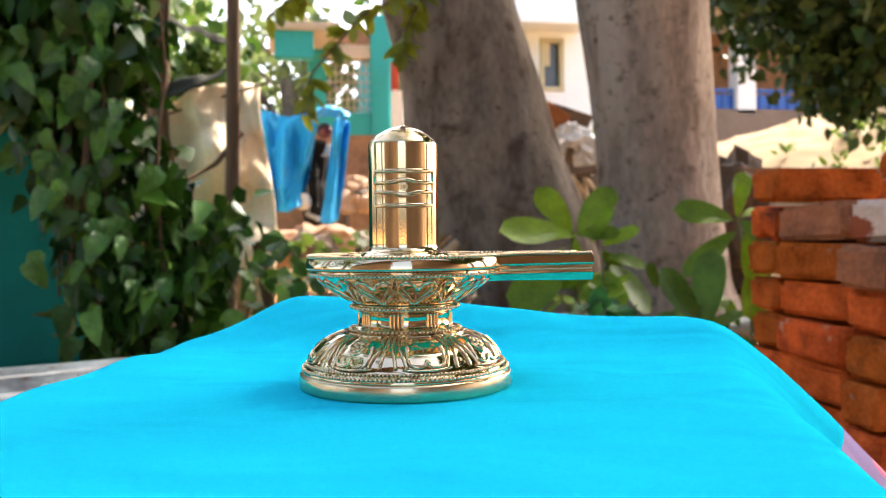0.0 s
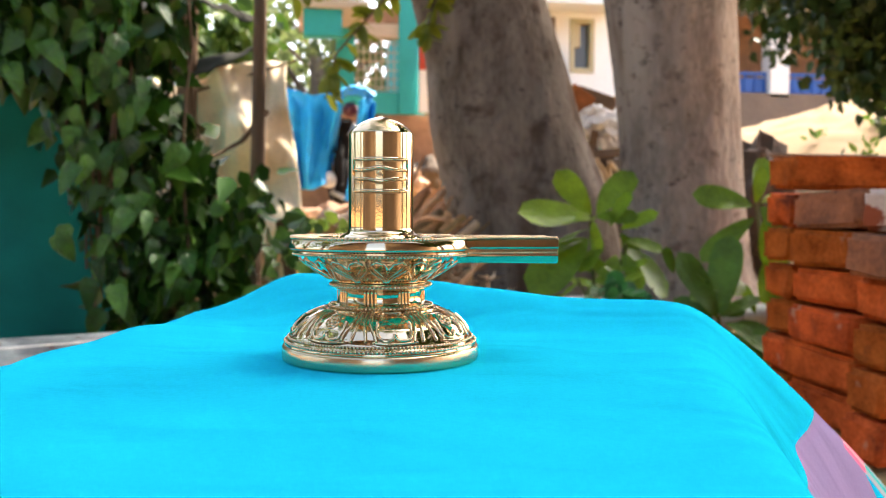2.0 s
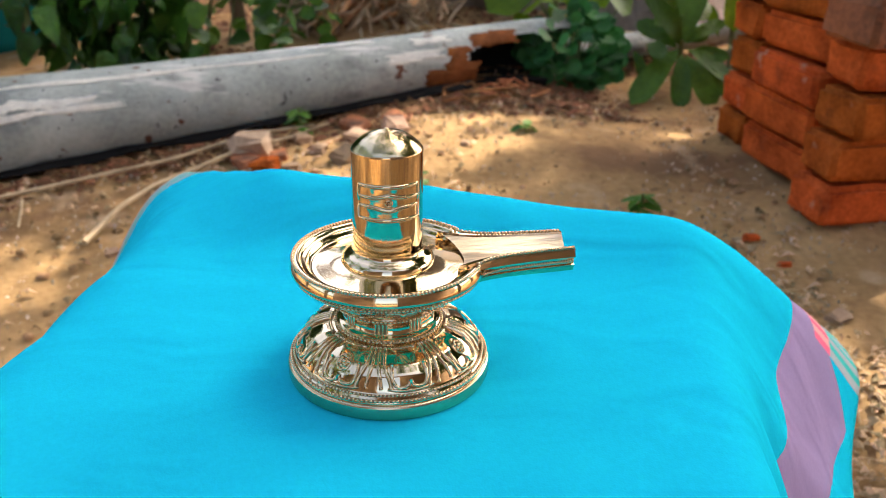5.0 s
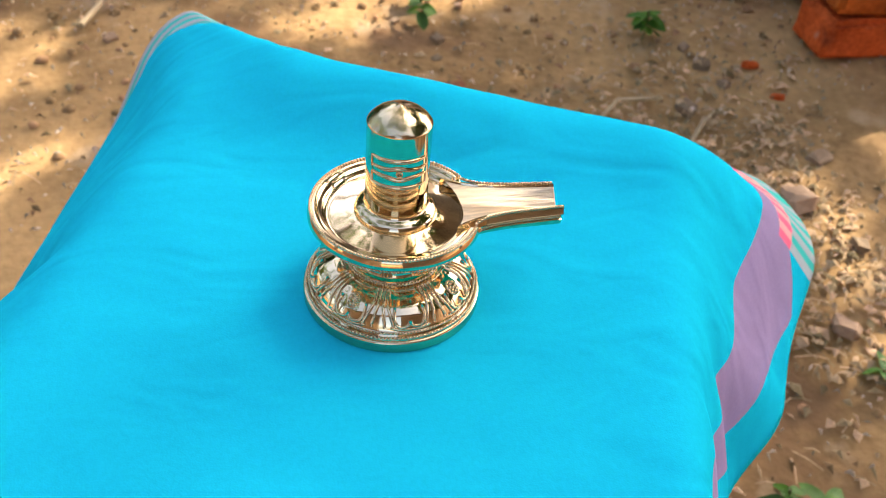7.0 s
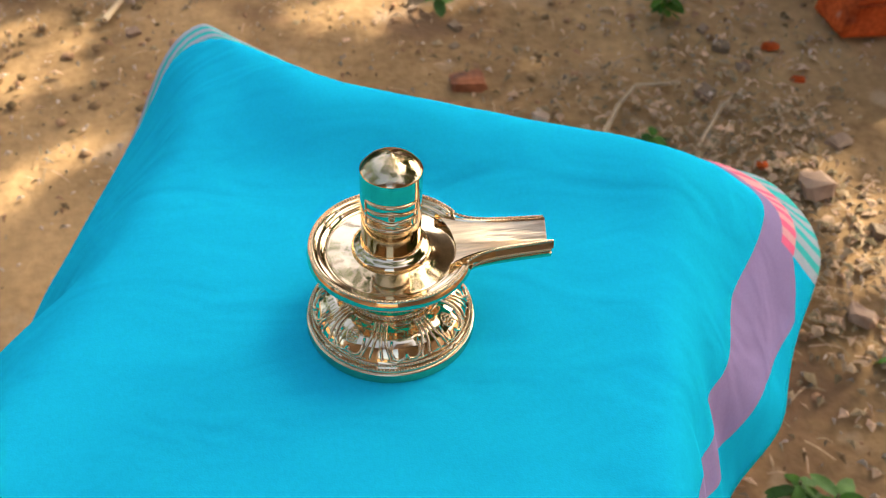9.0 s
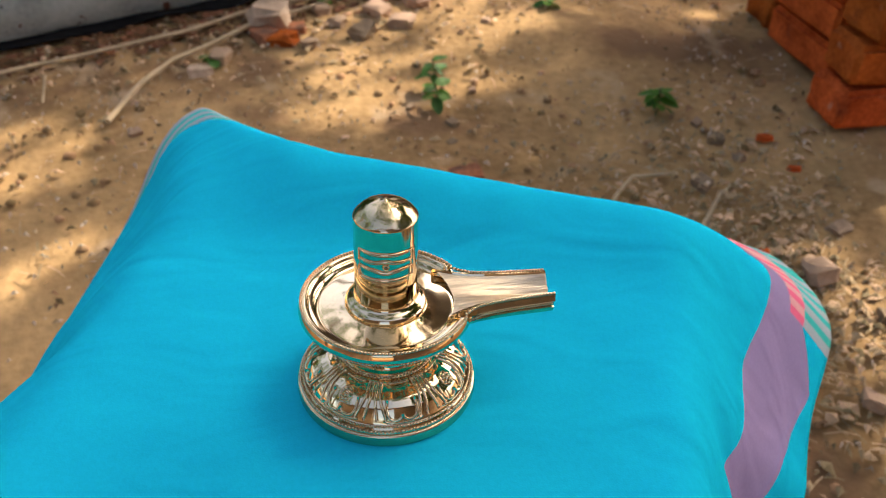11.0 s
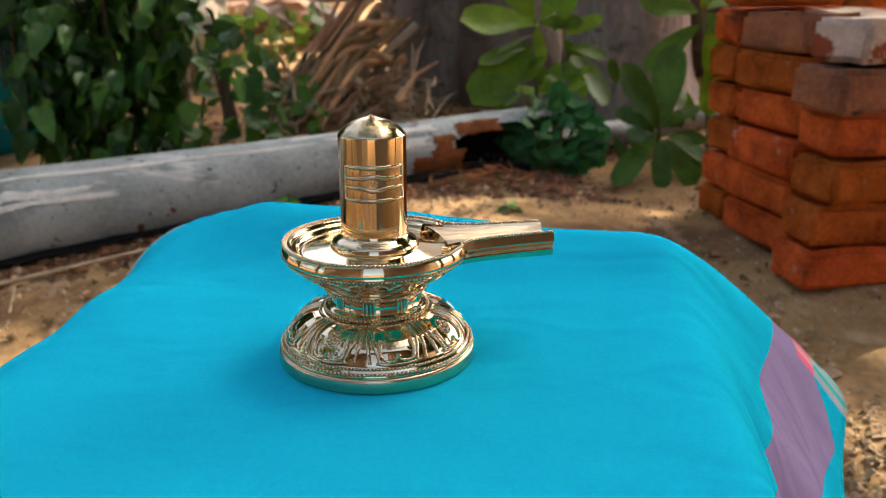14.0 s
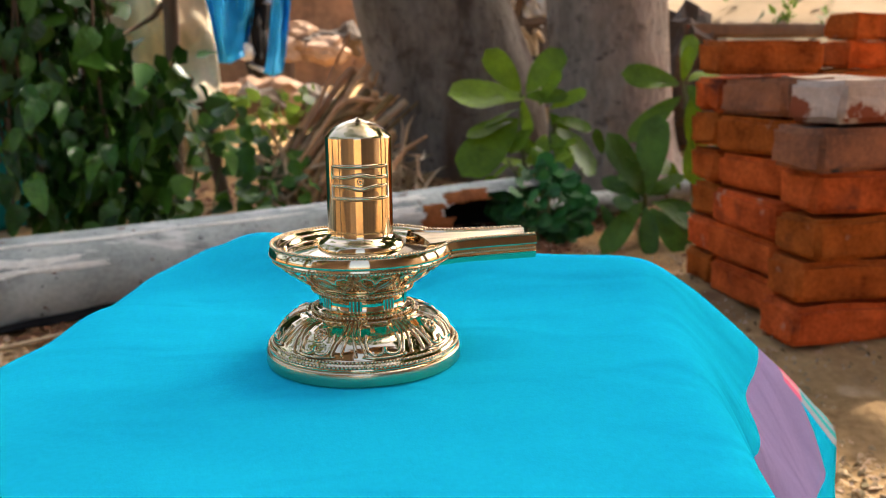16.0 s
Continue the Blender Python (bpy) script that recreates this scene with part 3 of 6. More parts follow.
def swell(ang, q):
    """How far the eight polished panels of the foot stand proud."""
    a = abs((ang + 85 + 22.5) % 45 - 22.5)
    return 0.0005 * (1 - smooth_step(6, 13 + 4 * (1 - q), a)) * (1 - smooth_step(0.75, 1.0, q))


def on(curve, ang, q, lift=0.0):
    if curve is DOME:
        lift += swell(ang, q)
    r, z = along(curve, q)
    r2, z2 = along(curve, min(1, q + 0.05))
    r1, z1 = along(curve, max(0, q - 0.05))
    t = Vector((r2 - r1, z2 - z1)).normalized()
    side = 1 if curve is DOME else -1
    r, z = r + lift * t.y * 1.0, z + lift * (-t.x) * side if curve is BELL else z - lift * t.x
    return (r * math.cos(radians(ang)), r * math.sin(radians(ang)), z)


def lingam():
    st = empty("brass_lingam", "polished brass lingam on a round spouted pedestal, standing on cloth", "ornament")
    body = lathe([(0, 0.0064), (0.0428, 0.0064), (0.0427, 0.0072), (0.0426, 0.0080), (0.0416, 0.0084), (0.0413, 0.0096), (0.0403, 0.0100),
        (0.0399, 0.0105)] + [along(DOME, q) for q in np.linspace(0, 1, 25)] + [(0.0226, 0.0229), (0.0, 0.0229)], 320)
    heights = [(z, q) for q, r, z in DOME]
    for v in body.verts:
        if 0.0107 < v.co.z < 0.0225 and math.hypot(v.co.x, v.co.y) > 0.02:
            v.co = on(DOME, math.degrees(math.atan2(v.co.y, v.co.x)), along(heights, v.co.z)[0])
    foot = part("foot", body, BRASS, st)
    part("base_ring", lathe([(0, 0), (0.0425, 0), (0.0438, 0.0004), (0.0440, 0.0010), (0.0440, 0.0056), (0.0437, 0.0063), (0.0430, 0.0067), (0, 0.0067)], 160), BRASS_SATIN, foot, "plain satin brass band round the foot")
    part("groove_shade", hoop(0.0424, 0.0084, 0.00055), TARNISH_SHADE, foot)
    raw("bead_ring", *beads(ring(0.0425, 0.0084, 150), 0.00078), BRASS, foot)
    part("groove_shade", hoop(0.0410, 0.0102, 0.00050), TARNISH_SHADE, foot)
    raw("bead_ring", *beads(ring(0.0411, 0.0102, 165), 0.00066), BRASS, foot)
    for k in range(8):
        mid = -85 + 45 * k
        bm = bmesh.new()
        for sgn in (-1, 1):
            lobe = [(0.0, 0.24), (1.2, 0.15), (3.6, 0.105), (6.6, 0.10), (9.2, 0.145), (10.8, 0.24), (11.4, 0.38), (11.0, 0.52)]
            relief(bm, DOME, [(mid + sgn * a, q) for a, q in lobe], 0.00074, 0.0003)
        relief(bm, DOME, [(mid + a, 0.035 + 0.0009 * a * a * 0.25) for a in np.linspace(-14, 14, 11)], 0.0006, 0.0001)
        relief(bm, DOME, [(mid + a, 0.93) for a in np.linspace(-11, 11, 7)], 0.0006, 0.0002)
        part("petal", bm, BRASS, foot).data.materials.append(TARNISH_SHADE)
        for top, low in ((-6.0, -11.0), (-2.1, -4.6), (2.1, 4.6), (6.0, 11.0)):
            pts = []
            for q in np.linspace(0.95, 0.07, 12):
                pts.append((top + (low - top) * (1 - smooth_step(0.06, 0.62, q)), q))
            bm = bmesh.new()
            relief(bm, DOME, [(mid + 22.5 + a, q) for a, q in pts], 0.00076, 0.0002)
            part("flute", bm, BRASS, foot).data.materials.append(TARNISH_SHADE)
        if k % 2:
            rose = [on(DOME, mid, 0.50, 0.0003)] + [on(DOME, mid + 3.0 * math.cos(t), 0.50 + 0.10 * math.sin(t), 0.0002) for t in np.linspace(0, math.tau, 8)[:-1]]
            raw("rosette", *beads(rose, 0.00088), BRASS, foot)
            bm = bmesh.new()
            relief(bm, DOME, [(mid + 5.0 * math.cos(t), 0.50 + 0.165 * math.sin(t)) for t in np.linspace(0, math.tau, 20)], 0.0005, 0.0001)
            part("rosette_ring", bm, BRASS, foot).data.materials.append(TARNISH_SHADE)
    neck = part("neck", lathe([(0, 0.0227), (0.0222, 0.0227), (0.0229, 0.0232), (0.0226, 0.0240), (0.0222, 0.0246), (0.0212, 0.0250), (0.0200, 0.0253), (0.0193, 0.0259), (0.0191, 0.0280), (0.0192, 0.0304), (0.0200, 0.0312),
        (0.0214, 0.0317), (0.0222, 0.0323), (0.0222, 0.0336), (0.0214, 0.0341), (0.0212, 0.0348), (0, 0.0348)], 112), BRASS, st)
    part("groove_shade", hoop(0.0228, 0.0239, 0.00055), TARNISH_SHADE, neck)
    raw("bead_ring", *beads(ring(0.0229, 0.0239, 82), 0.00076), BRASS, neck)
    part("groove_shade", hoop(0.0224, 0.0331, 0.00052), TARNISH_SHADE, neck)
    raw("bead_ring", *beads(ring(0.0225, 0.0331, 82), 0.00074), BRASS, neck)
    for k in range(8):
        for d in (-7.0, -4.7, -2.4, 0.0, 2.4, 4.7, 7.0):
            a, dark = radians(-62.5 + 45 * k + d), abs(d) in (4.7, 0.0)
            part("groove_shade" if dark else "rib", tube(bmesh.new(), [(0.0193 * math.cos(a), 0.0193 * math.sin(a), z) for z in (0.0252, 0.0262, 0.0302, 0.0314)], 0.00036 if dark else 0.00056, 6), TARNISH_SHADE if dark else BRASS, neck)

    # bowl: a turned dish whose rim is let down where the spout leaves it
    prof = [(0, 0.0346), (0.0212, 0.0346), (0.0222, 0.0350)] + [(r, z) for _, r, z in BELL] + [(0.0384, 0.0463), (0.0387, 0.0472), (0.0378, 0.0480), (0.0380, 0.0486), (0.0400, 0.0488), (0.0408, 0.0490), (0.0411, 0.0495), (0.0411, 0.0501), (0.0409, 0.0511),
        (0.0406, 0.0521), (0.0402, 0.0531), (0.0399, 0.0537), (0.0394, 0.0539), (0.0384, 0.0540), (0.0372, 0.0539), (0.0368, 0.0534), (0.0366, 0.0526), (0.0358, 0.0522), (0.0346, 0.0522), (0.0340, 0.0518), (0.0337, 0.0508), (0.0330, 0.0501),
        (0.0320, 0.0498), (0.0314, 0.04982), (0.0300, 0.0500), (0.0250, 0.0506), (0.0200, 0.0514), (0.0188, 0.0517), (0, 0.0517)]
    bm = lathe(prof, 144)
    for v in bm.verts:
        a = abs(math.degrees(math.atan2(v.co.y, v.co.x)))
        if math.hypot(v.co.x, v.co.y) > 0.0322 and a < 31 and v.co.z > 0.0490:
            v.co.z += (min(v.co.z, 0.0497) - v.co.z) * (1 - smooth_step(27, 30.5, a))
    bowl = part("bowl", bm, BRASS, st)
    part("groove_shade", hoop(0.0389, 0.0470, 0.00052), TARNISH_SHADE, bowl)
    raw("bead_ring", *beads(ring(0.0390, 0.0470, 150), 0.00070), BRASS, bowl)
    part("groove_shade", hoop(0.0397, 0.0540, 0.00050, 29, 331), TARNISH_SHADE, bowl)
    raw("bead_ring", *beads(ring(0.0398, 0.0542, 128, 29, 331), 0.00076), BRASS, bowl)
    for k in range(12):
        bm = bmesh.new()
        mid = -90 + 30 * k
        for sgn in (-1, 1):
            relief(bm, BELL, [(mid + sgn * a, q) for a, q in ((1.0, 0.05), (3.0, 0.25), (7.0, 0.45), (10.5, 0.62), (11.5, 0.78), (8.5, 0.9), (3.5, 0.8), (0.5, 0.62))], 0.00064, -0.0001)
            relief(bm, BELL, [(mid + sgn * a, q) for a, q in ((2.6, 0.02), (5.5, 0.2), (10.0, 0.36), (14.6, 0.55), (15.0, 0.85))], 0.00058, -0.0001)
        tube(bm, [on(BELL, mid, q, -0.0001) for q in (0.02, 0.25, 0.5)], 0.0007, 7)
        part("leaf_relief", bm, BRASS, bowl).data.materials.append(TARNISH_SHADE)

    # spout: an open channel with thick walls
    xs = [0.0334 + 0.0466 * k / 60 for k in range(61)]
    verts, faces, ACROSS = [], [], 14
    for x in xs:
        (w,) = along(SPOUT, x)
        t = smooth_step(0.030, 0.08, x)
        zt, zb, low = 0.0540, 0.0432 - 0.0008 * t, 0.0506 - 0.0044 * t
        lip = w - 0.0026
        half = []
        for j in range(ACROSS):
            f = j / (ACROSS - 1)
            grain = 0.00060 * noise.noise(Vector((f * 9, x * 45, 2))) + 0.00032 * noise.noise(Vector((f * 22, x * 80, 6)))
            half.append((f * lip, low + (zt - 0.0009 - low) * f ** 1.08 + grain * (1 - f)))
        half += [(lip + 0.0006, zt - 0.0001), (w - 0.0010, zt), (w - 0.0005, zt - 0.0006), (w + 0.0005, zt - 0.0040), (w + 0.0002, zt - 0.0045), (w - 0.0012, zt - 0.0050), (w - 0.0013, zt - 0.0078), (w - 0.0004, zt - 0.0082), (w - 0.0012, zb + 0.0006), (w - 0.0024, zb), (0.0, zb)]
        arc = lambda y: x - (0.0014 + 0.0320 - math.sqrt(0.0320 ** 2 - min(y, 0.02) ** 2)) * (1 - smooth_step(0.0334, 0.050, x))
        verts += [(arc(y), -y, z) for y, z in half] + [(arc(y), y, z) for y, z in reversed(half[1:-1])]
    n = len(verts) // len(xs)
    for i in range(len(xs) - 1):
        for k in range(n):
            faces.append((i * n + k, i * n + (k + 1) % n, (i + 1) * n + (k + 1) % n, (i + 1) * n + k))
    faces.append(tuple((len(xs) - 1) * n + k for k in range(n)))
    spout = raw("spout", verts, faces, BRASS, st, smooth=False)
    tagged(spout, "open brass spout with cast striations in the channel")
    spout.data.materials.append(BRASS_ROUGH)
    for i, f in enumerate(spout.data.polygons):
        inside = (i % n < ACROSS - 1 or i % n > n - ACROSS) and i < len(faces) - 1
        f.use_smooth, f.material_index = inside, int(inside)
    edge = [(x, sg * (along(SPOUT, x)[0] - 0.0006), 0.0542) for sg in (-1, 1) for x in np.arange(0.0345, 0.0800, 0.00158)]
    for sg in (-1, 1):
        part("groove_shade", tube(bmesh.new(), [(x, sg * (along(SPOUT, x)[0] - 0.0006), 0.0539) for x in np.arange(0.0345, 0.0800, 0.0015)], 0.00062, 6), TARNISH_SHADE, spout)
    tagged(raw("bead_string", *beads(edge, 0.00074), BRASS, spout), kind="stuff")
    edge = [(x, sg * (along(SPOUT, x)[0] - 0.0012), 0.0475) for sg in (-1, 1) for x in np.arange(0.037, 0.0795, 0.00120)]
    for sg in (-1, 1):
        part("groove_shade", tube(bmesh.new(), [(x, sg * (along(SPOUT, x)[0] - 0.0012), 0.0475) for x in np.arange(0.037, 0.0795, 0.002)], 0.00052, 6), TARNISH_SHADE, spout)
    tagged(raw("bead_string", *beads(edge, 0.00062), BRASS, spout), kind="stuff")

    # shaft with its three-line mark
    shaft = part("shaft", lathe([(0, 0.0498), (0.0196, 0.0498), (0.0194, 0.0520), (0.0190, 0.0536), (0.0180, 0.0548), (0.0166, 0.0556), (0.0153, 0.0563), (0.0148, 0.0569), (0.0146, 0.0574), (0.0145, 0.0580), (0.0145, 0.0590), (0.0145, 0.0610), (0.0145, 0.0735)] + [(0.0145, 0.0740 + 0.0005 * k) for k in range(31)] + [(0.0145, 0.0895), (0.0145, 0.0980), (0.0145, 0.0996), (0.0145, 0.1001),
        (0.01443, 0.10035), (0.0140, 0.1009), (0.0128, 0.1023), (0.0109, 0.1040), (0.0085, 0.1055), (0.0058, 0.1067), (0.0030, 0.1075), (0.0012, 0.1079), (0.0006, 0.1084), (0, 0.1086)], 112), BRASS, st)

    for v in shaft.data.vertices:
        a = (math.degrees(math.atan2(v.co.y, v.co.x)) + 96 + 180) % 360 - 180
        if 0.0745 < v.co.z < 0.0887 and abs(a) < 56:
            k = 1 - 0.003 * (1 - smooth_step(48, 54, abs(a))) * abs(math.sin(math.pi * (v.co.z - 0.0746) / 0.00463)) * (0.7 + 0.8 * noise.noise(Vector((a * 0.06, v.co.z * 300, 3))))
            v.co.x, v.co.y = v.co.x * k, v.co.y * k
    shaft.data.materials.append(BRASS_CAST)
    for f in shaft.data.polygons:
        f.material_index = int(f.center.z > 0.1006)

    def mark(f, lo, hi, r, steps=28, out=0.01455):
        return tube(bmesh.new(), [(out * math.cos(radians(-96 + a)), out * math.sin(radians(-96 + a)), f(a)) for a in np.linspace(lo, hi, steps)], [r * (0.35 + 0.65 * math.sin(math.pi * k / (steps - 1)) ** 0.5) for k in range(steps)], 8)

    bulge = lambda a: math.exp(-(a / 16.0) ** 2)
    for f in (lambda a: 0.0885, lambda a: 0.0838 + 0.0011 * bulge(a), lambda a: 0.0800 - 0.0012 * bulge(a), lambda a: 0.0746):
        line = part("mark_line", mark(f, -54, 54, 0.0009), BRASS, shaft)
        part("groove_shade", mark(lambda a: f(a) - 0.0003, -54, 54, 0.00100, 28, 0.01430), TARNISH_SHADE, line)
    for a in (-150, -42):
        part("mark_line", tube(bmesh.new(), [(0.01455 * math.cos(radians(a)), 0.01455 * math.sin(radians(a)), z) for z in (0.0746, 0.0815, 0.0885)], 0.00055, 6), BRASS, shaft)
    bm = bmesh.new()
    ca, sa = math.cos(radians(-96)), math.sin(radians(-96))
    pts = [(0.0148 * ca - 0.0013 * math.cos(t) * sa, 0.0148 * sa + 0.0013 * math.cos(t) * ca, 0.0819 + 0.0013 * math.sin(t)) for t in np.linspace(0, math.tau, 20)]
    tube(bm, pts, 0.0004, 6)
    part("dot_ring", bm, BRASS, shaft)
    part("dot", lathe([(0, -0.0004), (0.0006, 0), (0, 0.0005)], 12), BRASS, shaft).matrix_local = Matrix.Translation((0.0146 * ca, 0.0146 * sa, 0.0819)) @ Matrix.Rotation(radians(90), 4, "X")
    for ob in st.children_recursive:
        if ob.parent is st:
            ob.rotation_euler.z = radians(1.5) if ob.name.startswith(("spout", "bowl")) else 0.0
    return st


lingam()
# ---- bricks ----
def brick_mesh(name, mat, size=(0.226, 0.107, 0.0650)):
    bm = bmesh.new()
    block(bm, [-v / 2 for v in size], [v / 2 for v in size], 0.0, 0.0042)
    bmesh.ops.bevel(bm, geom=list(bm.edges), offset=0.0085, segments=2, affect="EDGES")
    bmesh.ops.subdivide_edges(bm, edges=[e for e in bm.edges if e.calc_length() > 0.03], cuts=2, use_grid_fill=True)
    seed = random.uniform(0, 99)
    for v in bm.verts:
        p = v.co * 24 + Vector((seed, 0, 0))
        q = p * 2.6
        v.co += 0.0042 * Vector((noise.noise(p), noise.noise(p + Vector((7, 0, 0))), noise.noise(p + Vector((0, 9, 0))))) + 0.0020 * Vector((noise.noise(q), noise.noise(q + Vector((7, 0, 0))), noise.noise(q + Vector((0, 9, 0)))))
    me = bpy.data.meshes.new(name)
    bm.to_mesh(me)
    bm.free()
    me.materials.append(mat)
    me.polygons.foreach_set("use_smooth", [f.area < 4e-4 for f in me.polygons])
    return me


RED = [brick_mesh("brick", BRICK) for _ in range(5)]
PALE = [brick_mesh("brick", BRICK_PALE) for _ in range(2)]
BEIGE = [brick_mesh("brick", BRICK_BEIGE)]
STAIN = [brick_mesh("brick", BRICK_DARK) for _ in range(2)]


def lay(parent, x, y, z, turn=0.0, kind=None, jig=1.0):
    """One brick with the middle of its bottom at x, y, z."""
    ob = new("brick", random.choice(kind or RED))
    ob.parent = parent
    ob.matrix_local = pose(x + random.uniform(-0.008, 0.008) * jig, y + random.uniform(-0.008, 0.008) * jig, z + 0.0355, random.uniform(-1.1, 1.1), random.uniform(-1.0, 1.0), turn + random.uniform(-3.6, 3.6) * jig)
    return ob


random.seed(11)
Z0, DZ = -0.318, 0.0712
front = empty("brick_stack", "waist-low stack of loose red clay bricks on soil", "brick stack", "stacked bricks")
for c in range(5):
    z = Z0 + DZ * c
    if c < 4:
        lay(front, (0.898, 0.908, 0.920, 0.929)[c], 0.826, z, (1, -2, 3, -3)[c], None, 0.4)
        lay(front, 1.155, 0.826, z)
        lay(front, 1.39, 0.826, z)
    else:
        lay(front, 0.907, 0.835, z, 10, STAIN, 0.3)
        lay(front, 1.14, 0.875, z, 6)
lay(front, 0.943, 0.855, Z0 + DZ * 5, 13, PALE, 0.3)
lay(front, 1.175, 0.90, Z0 + DZ * 5, 8)
back = empty("brick_stack", "taller stack of loose red bricks with a weathered top", "brick stack", "stacked bricks")
for c in range(5):
    z = Z0 + DZ * c
    for k in range(3):
        lay(back, 0.915 + 0.112 * k, 1.058, z, 90)
    lay(back, 0.99, 1.232, z)
    lay(back, 1.225, 1.232, z)
    lay(back, 1.31, 1.06, z, 90)
lay(back, 0.925, 1.062, Z0 + DZ * 5, 86, STAIN, 0.3)
lay(back, 1.045, 1.05, Z0 + DZ * 5, 92, BEIGE, 0.3)
lay(back, 1.17, 1.06, Z0 + DZ * 5, 90)
lay(back, 0.99, 1.232, Z0 + DZ * 5, 0)
lay(back, 1.225, 1.232, Z0 + DZ * 5, 0)
lay(back, 0.985, 1.215, Z0 + DZ * 6, -4, None, 0.3)
rear = empty("brick_stack", "far pile of loose red bricks beside the sand", "brick stack", "stacked bricks")
for c in range(6):
    for k in range(3):
        for j in range(2):
            lay(rear, 1.60 + 0.235 * k, 1.66 + 0.115 * j, -0.235 + DZ * c, 0)
lay(rear, 1.62, 1.67, -0.235 + DZ * 6, 4)

# ---- pipe ----
def pipe():
    ob = empty("iron_pipe", "old whitewashed iron pipe with a rusted broken end, lying on soil", "pipe")
    axis = [(-3.2, 0.76, -0.358, 0.125), (-1.5, 1.18, -0.316, 0.112), (-0.62, 1.395, -0.284, 0.098), (-0.066, 1.535, -0.257, 0.084), (0.25, 1.618, -0.233, 0.074), (0.52, 1.687, -0.215, 0.070), (0.62, 1.712, -0.209, 0.068)]
    verts, faces = [], []
    SIDE, N = 72, 260
    pts = []
    for k in range(N + 1):
        f = k / N
        x = -3.2 + f * (0.62 + 3.2)
        y, z, r = along([tuple(a) for a in axis], x)
        pts.append((x, y, z, r))
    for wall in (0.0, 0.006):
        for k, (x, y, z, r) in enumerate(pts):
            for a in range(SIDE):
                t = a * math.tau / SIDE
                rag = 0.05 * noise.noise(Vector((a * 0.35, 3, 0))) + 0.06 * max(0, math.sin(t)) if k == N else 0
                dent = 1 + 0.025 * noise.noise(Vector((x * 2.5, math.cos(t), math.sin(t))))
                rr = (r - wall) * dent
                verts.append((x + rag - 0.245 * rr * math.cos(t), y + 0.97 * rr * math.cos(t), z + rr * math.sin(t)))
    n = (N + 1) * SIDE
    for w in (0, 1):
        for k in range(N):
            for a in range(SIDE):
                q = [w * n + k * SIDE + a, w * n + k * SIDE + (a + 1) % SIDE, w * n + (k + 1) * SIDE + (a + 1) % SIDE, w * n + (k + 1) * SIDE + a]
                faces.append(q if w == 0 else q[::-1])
    for a in range(SIDE):
        faces.append((N * SIDE + a, N * SIDE + (a + 1) % SIDE, n + N * SIDE + (a + 1) % SIDE, n + N * SIDE + a))
    def torn(f):
        k, a = min(v % n for v in f) // SIDE, min(v % SIDE for v in f)
        x, t = pts[min(k, N)][0], a * 360 / SIDE
        return 132 + 14 * noise.noise(Vector((x * 30, 2, 0))) < t < 238 + 10 * noise.noise(Vector((x * 25, 5, 0))) and x > 0.372 + 0.04 * noise.noise(Vector((t * 0.06, 8, 0))) + 0.0008 * abs(t - 190)

    faces = [f for f in faces if not torn(f)]
    body = raw("body", verts, faces, PIPE, ob)
    # inner wall coloured near-black, so the hollow's darkness is painted in
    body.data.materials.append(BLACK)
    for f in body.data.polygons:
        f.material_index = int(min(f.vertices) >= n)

    def shell(name, x0, x1, t0, t1, mat, lift, label):
        vs, fs = [], []
        for i in range(61):
            for j in range(41):
                u, v = i / 60, j / 40
                rag = 0.18 * noise.noise(Vector((u * 5, v * 5, x0 * 9))) + 0.10 * noise.noise(Vector((u * 14, v * 14, x0 * 5)))
                x = x0 + (x1 - x0) * u + rag * 0.10
                y, z, r = along(axis, x)
                t = radians(t0 + (t1 - t0) * v) + rag * (1 - abs(2 * u - 1)) * 0.8
                edge = min(u, 1 - u, v, 1 - v)
                r *= 1 + 0.025 * noise.noise(Vector((x * 2.5, math.cos(t), math.sin(t))))
                r += lift * smooth_step(0, 0.18, edge) - 0.0008
                vs.append((x - 0.245 * r * math.cos(t), y + 0.97 * r * math.cos(t), z + r * math.sin(t)))
        for i in range(60):
            for j in range(40):
                fs.append((i * 41 + j, i * 41 + j + 1, (i + 1) * 41 + j + 1, (i + 1) * 41 + j))
        return tagged(raw(name, vs, fs, mat, ob), label)

    shell("rust_scale", 0.345, 0.40, 140, 190, RUST, 0.003, "flaking orange-brown rust")
    shell("rust_scale", 0.285, 0.42, 174, 236, RUST, 0.004, "flaking orange-brown rust")
    shell("rust_scale", 0.40, 0.53, 118, 150, RUST, 0.003, "flaking orange-brown rust")
    for x0, x1, t0, t1 in ((-0.84, -0.30, 152, 158), (-0.80, 0.14, 117, 121), (-1.40, -0.92, 176, 184), (-0.62, -0.36, 141, 149), (-1.05, -0.66, 114, 122), (0.02, 0.20, 96, 106), (0.20, 0.345, 138, 160), (0.27, 0.36, 112, 130)):
        shell("limewash_streak", x0, x1, t0, t1, WHITEWASH, 0.0022, "smeared streak of white limewash")
    bm = bmesh.new()
    block(bm, (0.43, 1.60, -0.285), (0.60, 1.68, -0.262), 0.004, 0.012)
    part("torn_flap", bm, BLACK, ob, "torn black sheet metal at the broken end")
    return ob



pipe()


def strip_place(u, v):
    x = -1.7 + 2.12 * u
    y = along([(-1.7, 1.13), (-0.62, 1.395), (-0.05, 1.54), (0.42, 1.66)], x)[0] - (0.115 - 0.02 * u) + 0.085 * v
    return (x, y + 0.012 * noise.noise(Vector((x * 7, v, 2))), land(x, y) + 0.012 + 0.022 * v + 0.012 * noise.noise(Vector((x * 9, v * 3, 5))))


